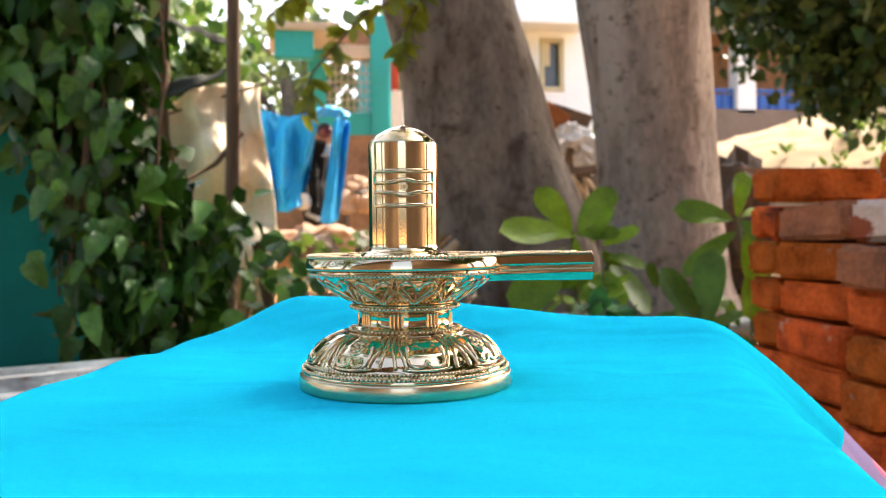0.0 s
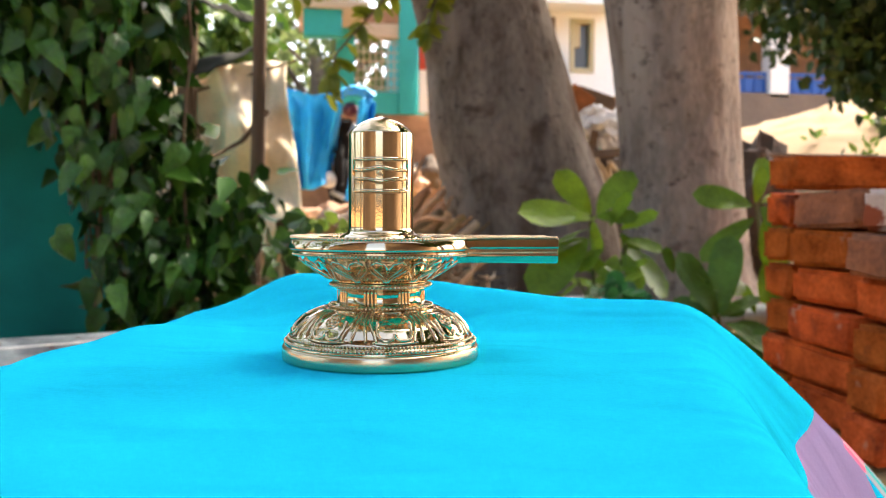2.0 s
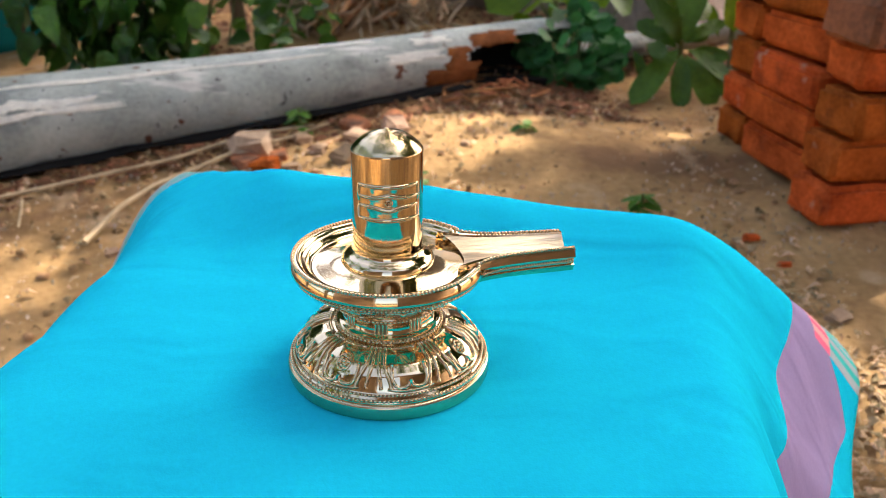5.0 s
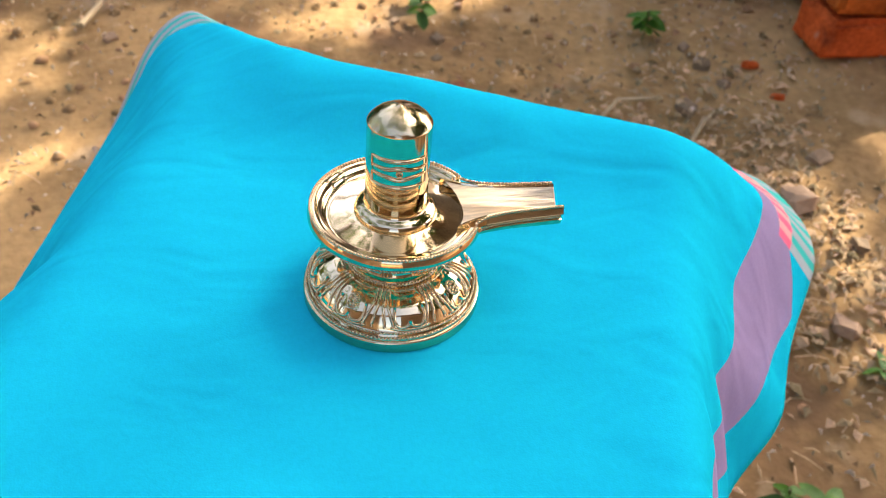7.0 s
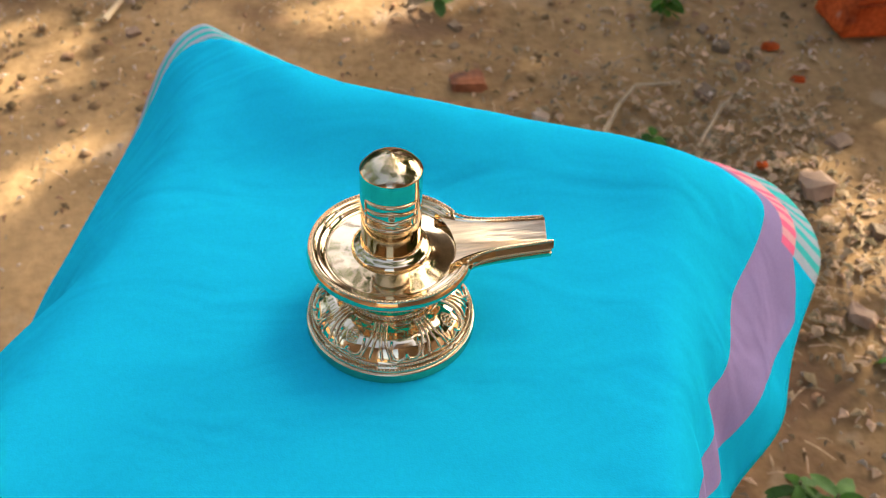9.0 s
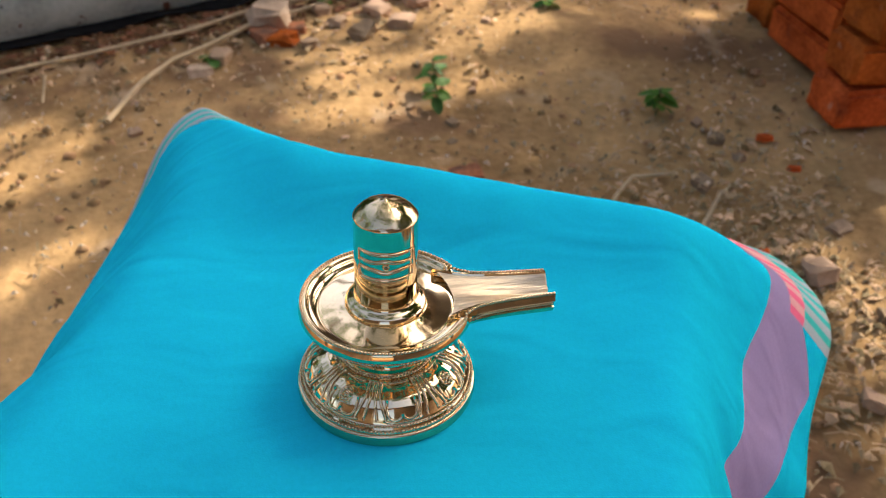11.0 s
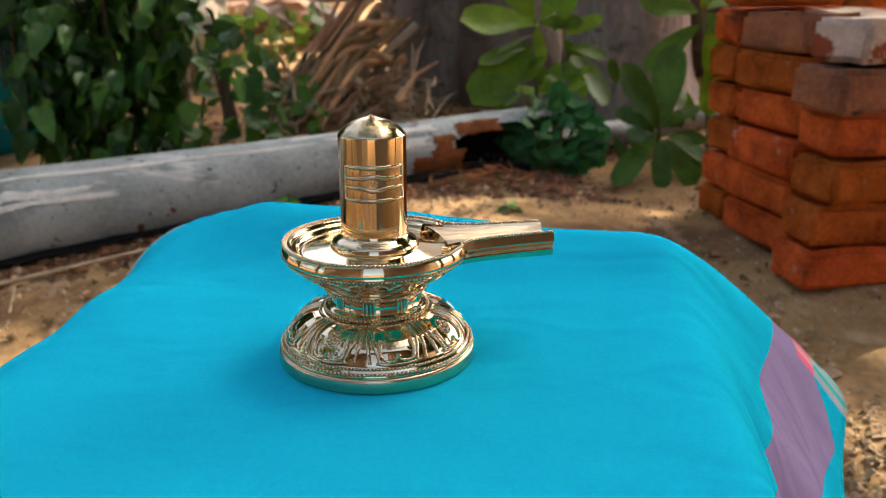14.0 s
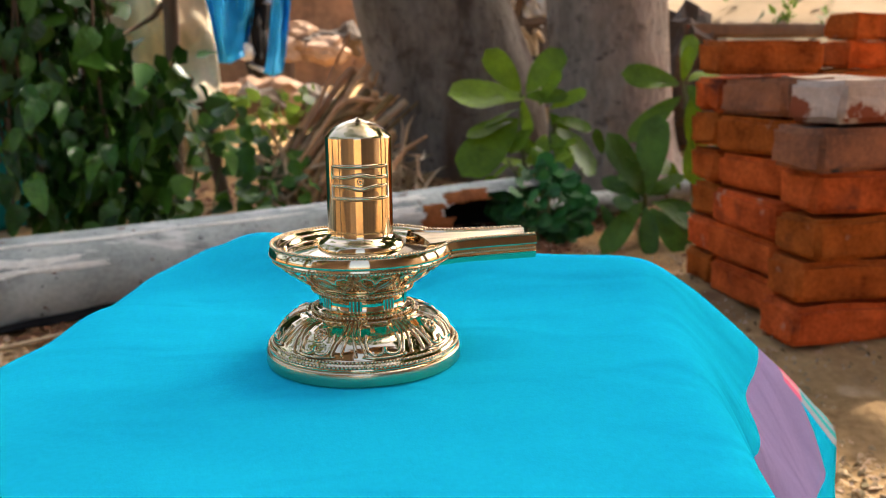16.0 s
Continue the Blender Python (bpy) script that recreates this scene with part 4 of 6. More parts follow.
# black strip laid as the dark contact shadow under the pipe
black_strip = empty("shade_strip", "black strip standing in for the shadow along the pipe's underside", "plastic sheet")
strip_sheet = raw("sheet", [strip_place(i / 120, j / 8) for i in range(121) for j in range(9)], [(i * 9 + j, i * 9 + j + 1, (i + 1) * 9 + j + 1, (i + 1) * 9 + j) for i in range(120) for j in range(8)], BLACK, black_strip)
thick = strip_sheet.modifiers.new("thickness", "SOLIDIFY")
thick.thickness = 0.002
bm = bmesh.new()
tube(bm, [(0.72, 1.83, -0.245), (1.0, 1.87, -0.238), (1.6, 1.95, -0.185)], 0.032, 20)
second = empty("iron_pipe", "thin grey iron pipe lying behind the leafy plant", "pipe")
part("body", bm, PIPE, second)

# ---- trees with crowns ----
def leaf_cloud(places, size, rng, shape=((0, 0), (0.28, 0.26), (0.30, 0.55), (0, 1.0)), spread=1.0, hang=0.5):
    """Vertices and faces of many folded leaves at the places."""
    n = len(places)
    P = np.array(places, float)
    d = rng.normal(size=(n, 3))
    d[:, 2] -= hang * 2
    d /= np.linalg.norm(d, axis=1)[:, None]
    s = np.cross(d, rng.normal(size=(n, 3)))
    s /= np.linalg.norm(s, axis=1)[:, None]
    up = np.cross(s, d)
    k = (size * rng.uniform(0.6, 1.25, n))[:, None]
    mid = shape[1:-1]
    cols = [P]
    for w, l in mid:
        cols += [P + k * (l * d + w * spread * s + 0.06 * up), P + k * (l * d - w * spread * s + 0.06 * up), P + k * (l * d - 0.03 * up)]
    cols.append(P + k * (d - 0.12 * up))
    V = np.stack(cols, 1).reshape(-1, 3)
    m = len(cols)
    tpl = [(0, 3, 1), (0, 2, 3)]
    for j in range(len(mid) - 1):
        a, b = 1 + 3 * j, 4 + 3 * j
        tpl += [(a, a + 2, b + 2, b), (a + 2, a + 1, b + 1, b + 2)]
    a = 1 + 3 * (len(mid) - 1)
    tpl += [(a, a + 2, m - 1), (a + 2, a + 1, m - 1)]
    faces = [tuple(i * m + v for v in f) for i in range(n) for f in tpl]
    return V, faces


# openings cut in the unseen leaf canopy to place sun patches on the yard: middle (x, y) on the soil, radii, and how
# open
GAPS = [(-0.48, 0.80, 0.24, 0.28, 0.90), (-0.66, 0.45, 0.20, 0.22, 0.93), (0.18, 1.25, 0.31, 0.19, 0.92), (0.02, 1.02, 0.18, 0.17, 0.95), (0.66, 0.42, 0.23, 0.30, 0.70)]


def thinned(points, rng):
    """The leaf places without those that would fill the openings."""
    out = []
    for p in points:
        k = (p[2] + 0.36) / SUN.z
        x, y = p[0] - SUN.x * k, p[1] - SUN.y * k
        clear = max(w * (1 - smooth_step(0.85, 1.1, math.hypot((x - a) / rx, (y - b) / ry))) for a, b, rx, ry, w in GAPS)
        if rng.uniform() >= clear:
            out.append(p)
    return out


def clumps(rng, centre, radii, count, per, spread, keep=None):
    out = []
    while len(out) < count * per:
        v = rng.normal(size=3)
        v /= np.linalg.norm(v)
        c = np.array(centre) + v * np.array(radii) * rng.uniform(0.35, 1.0) ** 0.6
        if keep and not keep(c):
            continue
        out += list(c + rng.normal(size=(per, 3)) * spread)
    return out


def bark_trunk(path, steps=90, sides=84, seed=0):
    """A ridged tapered trunk along (x, y, z, radius) rows ordered by height."""
    verts, faces = [], []
    rows = [(p[2], p[0], p[1], p[3]) for p in path]
    z0, z1 = rows[0][0], rows[-1][0]
    for k in range(steps + 1):
        z = z0 + (z1 - z0) * (k / steps) ** 1.2
        x, y, r = along(rows, z)
        for a in range(sides):
            t = a * math.tau / sides
            foot = math.exp(-(z - z0) * 3.5)
            d = 1 + 0.05 * noise.noise(Vector((math.cos(t) * 2.2, math.sin(t) * 2.2, z * 1.3 + seed))) + 0.022 * noise.noise(Vector((math.cos(t) * 9, math.sin(t) * 9, z * 3 + seed))) + 0.026 * noise.noise(Vector((math.cos(t) * 13, math.sin(t) * 13, z * 22 + seed))) * noise.noise(Vector((math.cos(t) * 5, math.sin(t) * 5, z * 4 - seed))) + 0.010 * abs(noise.noise(Vector((math.cos(t) * 17, math.sin(t) * 17, z * 26 + seed)))) + foot * 0.16 * noise.noise(Vector((math.cos(t) * 1.6, math.sin(t) * 1.6, seed + 7)))
            verts.append((x + r * d * math.cos(t), y + r * d * math.sin(t), z))
    for k in range(steps):
        for a in range(sides):
            faces.append((k * sides + a, k * sides + (a + 1) % sides, (k + 1) * sides + (a + 1) % sides, (k + 1) * sides + a))
    faces.append(tuple(range(steps * sides, (steps + 1) * sides)))
    return verts, faces


def limb(parent, a, b, r0, r1, sag=0.15):
    a, b = Vector(a), Vector(b)
    pts = [a.lerp(b, k / 8) + Vector((0, 0, sag * math.sin(math.pi * k / 8))) + Vector([0.05 * noise.noise(Vector((k * 0.7, a.x, j))) for j in range(3)]) * (b - a).length * 0.4 for k in range(9)]
    return part("limb", tube(bmesh.new(), pts, [r0 + (r1 - r0) * k / 8 for k in range(9)], 10), BARK, parent)


def tree(label, rows, limbs, crown, seed, bark=BARK):
    rng = np.random.default_rng(seed)
    ob = empty("tree", label, "tree")
    raw("trunk", *bark_trunk(rows, seed=seed), bark, ob)
    for l in limbs:
        limb(ob, *l)
    pts = []
    for c in crown:
        pts += clumps(rng, *c)
    pts = thinned(pts, rng)
    tagged(raw("crown", *leaf_cloud(pts, 0.13, rng), LEAF_TREE, ob), kind="stuff")
    return ob


# crowns are out of view; their outlying clumps are added to shade the stool
tree("thick leaning tree trunk with grey-brown bark and an unseen crown spread for shade", [(0.86, 2.88, -0.45, 0.40), (0.82, 2.87, -0.24, 0.335), (0.75, 2.86, 0.12, 0.315), (0.668, 2.86, 0.38, 0.290), (0.63, 2.86, 0.62, 0.262), (0.55, 2.86, 0.92, 0.248), (0.40, 2.9, 2.6, 0.20), (0.35, 2.9, 3.2, 0.15)],
     [((0.40, 2.9, 2.4), (-0.9, 3.3, 3.6), 0.12, 0.03), ((0.40, 2.9, 2.6), (1.5, 2.0, 3.6), 0.12, 0.03), ((0.35, 2.9, 3.0), (0.2, 4.2, 4.2), 0.1, 0.03), ((0.40, 2.9, 2.6), (-0.7, 0.1, 3.3), 0.1, 0.02), ((0.38, 2.9, 2.7), (0.45, 0.5, 3.6), 0.09, 0.02), ((0.45, 0.5, 3.6), (0.35, -1.2, 3.45), 0.03, 0.01)],
     [((1.2, 2.5, 3.6), (1.5, 1.5, 0.6), 110, 28, 0.15), ((-0.9, 3.4, 3.4), (1.0, 0.9, 0.6), 28, 24, 0.14), ((-0.8, -0.1, 3.3), (1.1, 0.9, 0.35), 58, 24, 0.13), ((0.45, 0.4, 3.6), (1.0, 0.9, 0.3), 34, 24, 0.15), ((0.35, -1.15, 3.4), (1.3, 0.6, 0.3), 40, 24, 0.15), ((-0.1, 1.8, 3.8), (1.1, 0.9, 0.3), 46, 24, 0.15)], 3)
tree("straight tree trunk with pale grey bark and an unseen crown spread for shade", [(1.23, 2.42, -0.35, 0.29), (1.203, 2.41, -0.12, 0.213), (1.188, 2.40, 0.10, 0.198), (1.168, 2.40, 0.35, 0.196), (1.151, 2.40, 0.55, 0.202), (1.122, 2.40, 0.83, 0.214), (1.10, 2.36, 2.4, 0.18), (1.1, 2.3, 3.0, 0.13)],
     [((1.1, 2.36, 2.2), (2.6, 1.6, 3.3), 0.11, 0.03), ((1.1, 2.36, 2.3), (2.2, 0.6, 3.2), 0.10, 0.03), ((1.1, 2.3, 2.8), (3.0, 3.0, 3.6), 0.08, 0.03), ((1.1, 2.36, 2.4), (3.2, 2.4, 3.3), 0.08, 0.03)],
     [((2.3, 1.75, 3.0), (0.95, 1.0, 0.45), 170, 30, 0.14), ((3.1, 2.9, 3.2), (1.1, 1.2, 0.45), 115, 28, 0.13), ((2.9, 4.1, 3.2), (0.9, 0.7, 0.4), 70, 28, 0.14)], 5, BARK_PALE)
# ---- broad-leaved shrubs ----
def blade(length, width, curl=0.15, fold=0.18, steps=9, rise=0.85, fall=0.45):
    """A leaf along +y from the origin, facing +z, widest past its middle."""
    verts, faces = [], []
    for k in range(steps + 1):
        f = k / steps
        peak = (rise / (rise + fall)) ** rise * (fall / (rise + fall)) ** fall
        w = width / 2 * f ** rise * (1 - f) ** fall / peak + 0.006 * (1 - f)
        z = -curl * length * f * f + 0.02 * length * math.sin(f * 7)
        y = length * f * (1 - 0.12 * curl * f)
        for j, x in enumerate((-1, -0.55, 0, 0.55, 1)):
            verts.append((x * w, y, z + fold * abs(x) * w + 0.012 * length * math.sin(9 * f + 2 * x) * abs(x)))
    for k in range(steps):
        for j in range(4):
            faces.append((k * 5 + j, k * 5 + j + 1, (k + 1) * 5 + j + 1, (k + 1) * 5 + j))
    me = bpy.data.meshes.new("leaf")
    me.from_pydata(verts, [], faces)
    me.polygons.foreach_set("use_smooth", [True] * len(me.polygons))
    return me


def leaf_at(parent, me, base, tip, size, roll=0.0, name="leaf", face=(0, 0, 1)):
    b, t = Vector(base), Vector(tip)
    y = (t - b).normalized()
    x = y.cross(Vector(face))
    x = x.normalized() if x.length > 0.05 else Vector((1, 0, 0))
    z = x.cross(y)
    m = Matrix((x, y, z)).transposed().to_4x4()
    ob = new(name, me)
    ob.parent = parent
    ob.matrix_local = Matrix.Translation(b) @ m @ Matrix.Rotation(radians(roll), 4, "Y") @ Matrix.Scale((t - b).length / size, 4)
    return ob


BROAD = []
for w, c in ((0.52, 0.10), (0.46, 0.16), (0.38, 0.12), (0.34, 0.22)):
    me = blade(1.0, w, c)
    me.materials.append(LEAF_BIG)
    BROAD.append(me)
DUSKY = []
for me in BROAD:
    me = me.copy()
    me.materials[0] = LEAF_DUSKY
    DUSKY.append(me)

SPRIG = []
for w, c in ((0.42, 0.1), (0.5, 0.2)):
    me = blade(1.0, w, c, 0.15, 6, 0.6, 0.7)
    me.materials.append(LEAF_SPRIG)
    SPRIG.append(me)


def shrub(label, stems, leaves, fill=8, kinds=BROAD):
    ob = empty("shrub", label, "shrub", "broad-leaved shrubs")
    for pts, r in stems:
        part("stem", tube(bmesh.new(), pts, [r * (1 - 0.5 * k / (len(pts) - 1)) for k in range(len(pts))], 8), STEM, ob)
    for base, tip, kind, roll in leaves:
        leaf_at(ob, kinds[kind], base, tip, 1.0, roll, face=(-0.35, -0.75, 0.75))
    low = stems[0][0][0]
    rng = np.random.default_rng(int(low[0] * 1000))
    for k in range(fill):
        b = Vector((low[0] + rng.normal() * 0.05, low[1] - 0.02 + rng.normal() * 0.04, low[2] + rng.uniform(0.06, 0.24)))
        d = Vector((rng.normal() * 0.8, -0.5 + rng.normal() * 0.3, rng.normal() * 0.45 - 0.1)).normalized()
        leaf_at(ob, kinds[1 + k % 3], b, b + d * rng.uniform(0.05, 0.10), 1.0, rng.uniform(-30, 30), face=(-0.35, -0.75, 0.75))
    return ob


STEM = material("green_brown_stem", (0.13, 0.14, 0.05), 0.7, vary=0.3, scale=20, fine=120, bump=0.3)
shrub("green broad-leaved shrub growing beside the tree trunk", [([(0.74, 1.92, -0.30), (0.725, 1.92, -0.12), (0.712, 1.92, 0.06)], 0.010), ([(0.74, 1.92, -0.28), (0.78, 1.90, -0.12), (0.80, 1.88, -0.02)], 0.008)],
      [((0.725, 1.92, 0.050), (0.500, 1.88, 0.078), 0, 8), ((0.715, 1.93, 0.060), (0.618, 1.92, 0.185), 1, -10), ((0.735, 1.94, 0.060), (0.845, 1.95, 0.195), 1, 12), ((0.725, 1.92, 0.055), (0.815, 1.84, 0.060), 3, 35),
       ((0.715, 1.90, 0.02), (0.585, 1.86, 0.005), 3, 40), ((0.700, 1.90, -0.005), (0.518, 1.84, -0.140), 0, -5), ((0.700, 1.91, -0.005), (0.545, 1.88, -0.035), 2, 15), ((0.79, 1.90, 0.01), (0.850, 1.90, -0.07), 1, 10),
       ((0.80, 1.89, -0.03), (0.940, 1.87, -0.155), 1, -14), ((0.715, 1.91, 0.045), (0.712, 1.86, -0.045), 3, 15), ((0.75, 1.94, 0.05), (0.870, 1.96, 0.035), 2, -20),
       ((0.79, 1.90, 0.02), (0.880, 1.86, 0.075), 2, 10), ((0.80, 1.89, -0.01), (0.900, 1.85, -0.025), 1, -10), ((0.79, 1.89, -0.04), (0.825, 1.82, -0.135), 2, 5), ((0.76, 1.90, 0.03), (0.785, 1.84, 0.125), 3, 10), ((0.74, 1.90, -0.02), (0.655, 1.84, -0.085), 2, 10), ((0.78, 1.90, -0.05), (0.725, 1.83, -0.120), 1, -5)], 30)
shrub("yellow-green broad-leaved shrub between trunk and bricks", [([(1.13, 1.70, -0.28), (1.11, 1.69, -0.10), (1.075, 1.68, 0.06), (1.075, 1.70, 0.12)], 0.008)],
      [((1.060, 1.68, 0.085), (0.908, 1.69, 0.126), 1, -8), ((1.072, 1.69, 0.09), (1.084, 1.67, 0.185), 3, 20), ((1.060, 1.67, 0.055), (0.905, 1.65, -0.045), 2, 10), ((1.078, 1.66, 0.05), (1.102, 1.62, -0.082), 1, 8),
       ((1.070, 1.66, 0.085), (1.098, 1.61, 0.030), 0, 10), ((1.095, 1.67, -0.04), (1.088, 1.62, -0.165), 1, -12), ((1.08, 1.68, 0.09), (1.19, 1.70, 0.13), 1, -20), ((1.075, 1.70, 0.11), (1.13, 1.74, 0.22), 2, 20), ((1.09, 1.69, 0.0), (1.20, 1.68, -0.03), 1, 0)])
shrub("dark green broad-leaved plant with upright and drooping leaves", [([(0.945, 1.62, -0.31), (0.942, 1.61, -0.24), (0.935, 1.60, -0.18)], 0.010)],
      [((0.930, 1.60, -0.19), (0.842, 1.61, -0.022), 2, 10), ((0.938, 1.60, -0.19), (0.966, 1.62, 0.022), 2, -8), ((0.925, 1.59, -0.20), (0.785, 1.52, -0.290), 3, 5), ((0.940, 1.58, -0.21), (0.990, 1.49, -0.312), 2, 0),
       ((0.945, 1.59, -0.20), (1.070, 1.55, -0.255), 3, -6), ((0.945, 1.60, -0.19), (1.050, 1.62, -0.120), 3, -10), ((0.93, 1.61, -0.20), (0.86, 1.70, -0.14), 2, 0), ((0.945, 1.59, -0.22), (1.05, 1.53, -0.31), 2, 0), ((0.935, 1.59, -0.21), (0.90, 1.49, -0.305), 3, 0)], 14, DUSKY)

# ---- small-leaved bush by the pipe's end ----
rng = np.random.default_rng(21)
bush = empty("bush", "low bush of small round dark green leaves by the pipe", "bush")
for k in range(12):
    a = rng.uniform(0, math.tau)
    tip = (0.715 + 0.10 * math.cos(a), 1.72 + 0.08 * math.sin(a), -0.10 - rng.uniform(0, 0.12))
    part("stem", tube(bmesh.new(), [(0.72, 1.73, -0.30), (0.72 + 0.04 * math.cos(a), 1.73, -0.2), tip], [0.004, 0.003, 0.002], 6), STEM, bush)
ROUND = []
for w, c in ((0.9, 0.1), (0.8, 0.2), (0.75, 0.05)):
    me = blade(1.0, w, c, 0.1, 6, 0.5, 0.45)
    me.materials.append(LEAF_SMALL_OB)
    ROUND.append(me)
for k in range(300):
    v = rng.normal(size=3)
    v /= np.linalg.norm(v)
    c = Vector((0.695 + 0.108 * v[0], 1.71 + 0.10 * v[1], -0.222 + 0.115 * v[2] * rng.uniform(0.4, 1)))
    c.x += 0.25 * max(0.0, -0.2 - c.z) * (1 - smooth_step(0.60, 0.72, c.x))
    if c.z < -0.30:
        c.z = -0.29 + rng.uniform(0, 0.04)
    d = Vector((v[0] + rng.normal() * 0.6, v[1] - 0.7 + rng.normal() * 0.6, 0.15 + rng.normal() * 0.5)).normalized()
    leaf_at(bush, ROUND[k % 3], c, c + d * rng.uniform(0.030, 0.052), 1.0, rng.uniform(-40, 40), face=(-0.2, -0.7, 0.7))

# ---- ivy over the fence ----
HEART = []
for w, c in ((0.58, 0.35), (0.52, 0.20), (0.64, 0.45), (0.48, 0.30)):
    me = blade(1.0, w, c, 0.38, 8, 0.40, 0.95)
    me.materials.append(LEAF_IVY_OB)
    HEART.append(me)


def ivy():
    rng = np.random.default_rng(8)
    ob = empty("ivy", "dense dark green climbing ivy hanging over a fence", "climber")
    # hanging strands: top (x, y, z) and length, thick in the middle
    places = []
    edge = [(-0.30, -0.45), (-0.2, -0.55), (-0.1, -0.58), (0.10, -0.63), (0.36, -0.68), (0.44, -0.95), (0.55, -1.4), (1.2, -1.5)]
    for k in range(190):
        x = rng.uniform(-1.35, -0.36)
        top = 1.05 if x < -0.35 else 0.9
        low = along([(-1.4, 0.52), (-0.90, 0.44), (-0.72, 0.30), (-0.66, 0.0), (-0.60, -0.20), (-0.35, -0.20), (-0.22, -0.02)], x)[0]
        y = rng.uniform(1.92, 2.22)
        pts = [(x + 0.04 * noise.noise(Vector((z * 3, k, 0))), y + 0.05 * noise.noise(Vector((z * 2, 0, k))), z) for z in np.linspace(top, low, 10)]
        if k % 3 == 0:
            part("stem", tube(bmesh.new(), pts, 0.004, 5), WOOD, ob)
        for p in pts:
            for _ in range(3):
                places.append((p[0] + rng.normal() * 0.05, p[1] - abs(rng.normal()) * 0.05, p[2] + rng.normal() * 0.05))
    for k in range(220):
        x = rng.uniform(-0.42, -0.13)
        z = rng.uniform(-0.12, 0.32)
        if z < 0.36 - 1.1 * (x + 0.42) * 0.8 or rng.uniform() < 0.2:
            places.append((x, rng.uniform(1.95, 2.15), z))
    for k in range(260):
        places.append((rng.uniform(-0.62, -0.25), rng.uniform(1.85, 2.2), rng.uniform(-0.33, 0.0)))
    right = [(-0.30, -0.25), (-0.156, -0.25), (-0.02, -0.16), (0.087, -0.115), (0.195, -0.158), (0.241, -0.298), (0.30, -0.348), (0.39, -0.361), (1.2, -0.37)]
    places = [p for p in places if p[0] < along(right, p[2])[0] - 0.03 + 0.025 * rng.normal()]
    places = [p for p in places if p[0] > along(edge, p[2])[0] + 0.04 * rng.normal()]
    rng.shuffle(places)
    places.sort(key=lambda p: p[1])
    near, rest = places[:300], places[300:]
    for k, p in enumerate(near):
        d = Vector((rng.normal() * 0.42, -0.40 + rng.normal() * 0.3, -1.0 + rng.normal() * 0.3)).normalized()
        leaf_at(ob, HEART[k % 4], p, Vector(p) + d * rng.uniform(0.052, 0.100), 1.0, rng.uniform(-55, 55), face=(0.1, -0.7, 0.7))
    # rear leaves coloured darker to paint the shade in the gaps between front leaves
    V, F = leaf_cloud(rest, 0.080, rng, ((0, 0), (0.31, 0.2), (0.24, 0.5), (0, 1)), 1.0, 0.75)
    tagged(raw("foliage", V, F, LEAF_IVY, ob), kind="stuff")
    return ob


ivy()

# low creeper with pale green leaves near the pole
rng = np.random.default_rng(31)
creeper = empty("creeper", "low creeper with light green leaves behind the pipe", "creeper")
COIN = []
for w, c in ((0.86, 0.15), (0.78, 0.25), (0.70, 0.10)):
    me = blade(1.0, w, c, 0.22, 6, 0.42, 0.75)
    me.materials.append(LEAF_CREEPER)
    COIN.append(me)
for k in range(150):
    x = rng.uniform(-0.36, 0.14)
    p = Vector((x, rng.uniform(1.92, 2.35), -0.26 + rng.uniform(0, 1) ** 1.3 * along([(-0.36, 0.42), (-0.10, 0.34), (0.0, 0.24), (0.14, 0.16)], x)[0]))
    d = Vector((rng.normal() * 0.7, -0.5 + rng.normal() * 0.4, -0.55 + rng.normal() * 0.5)).normalized()
    leaf_at(creeper, COIN[k % 3], p, p + d * rng.uniform(0.040, 0.082), 1.0, rng.uniform(-45, 45), face=(0.1, -0.6, 0.8))
pts = [(rng.uniform(-0.2, 0.3), rng.uniform(2.9, 3.3), -0.14 + rng.uniform(0, 0.20)) for _ in range(60)]
for k in range(14):
    x = rng.uniform(-0.3, 0.2)
    part("stem", tube(bmesh.new(), [(x, 2.2, -0.30), (x + 0.03, 2.2, -0.15), (x + 0.08, 2.15, -0.03)], 0.003, 5), STEM, creeper)
tagged(raw("foliage", *leaf_cloud(pts, 0.068, rng, ((0, 0), (0.42, 0.25), (0.36, 0.6), (0, 1)), 1.0, 0.1), LEAF_PALE, creeper), kind="stuff")


SPEAR = []
for w, c in ((0.50, 0.25), (0.42, 0.35), (0.58, 0.15)):
    me = blade(1.0, w, c, 0.2, 6, 0.6, 0.7)
    me.materials.append(LEAF_SEED)
    SPEAR.append(me)


def seedling(x, y, h, leaves, seed):
    rng = np.random.default_rng(seed)
    ob = empty("seedling", "small green weed seedling in bare soil", "weed", "weed seedlings")
    z = land(x, y)
    part("stem", tube(bmesh.new(), [(x, y, z - 0.01), (x + 0.004, y, z + h * 0.6), (x, y, z + h)], 0.0016, 6), STEM, ob)
    for k in range(leaves):
        a = k * 2.4 + rng.uniform(-0.4, 0.4)
        b = Vector((x, y, z + h * (0.35 + 0.65 * k / leaves)))
        leaf_at(ob, SPEAR[k % 3], b, b + Vector((math.cos(a), math.sin(a), rng.uniform(-0.5, 0.4))).normalized() * rng.uniform(0.022, 0.038), 1.0, rng.uniform(-30, 30))


seedling(0.188, 0.975, 0.050, 9, 1)
seedling(0.193, 1.04, 0.055, 9, 6)
seedling(0.545, 0.90, 0.045, 13, 2)
seedling(0.018, 1.40, 0.06, 14, 3)
seedling(-0.185, 1.19, 0.02, 5, 4)
seedling(0.46, 1.29, 0.015, 7, 5)
seedling(0.44, 0.62, 0.02, 12, 7)
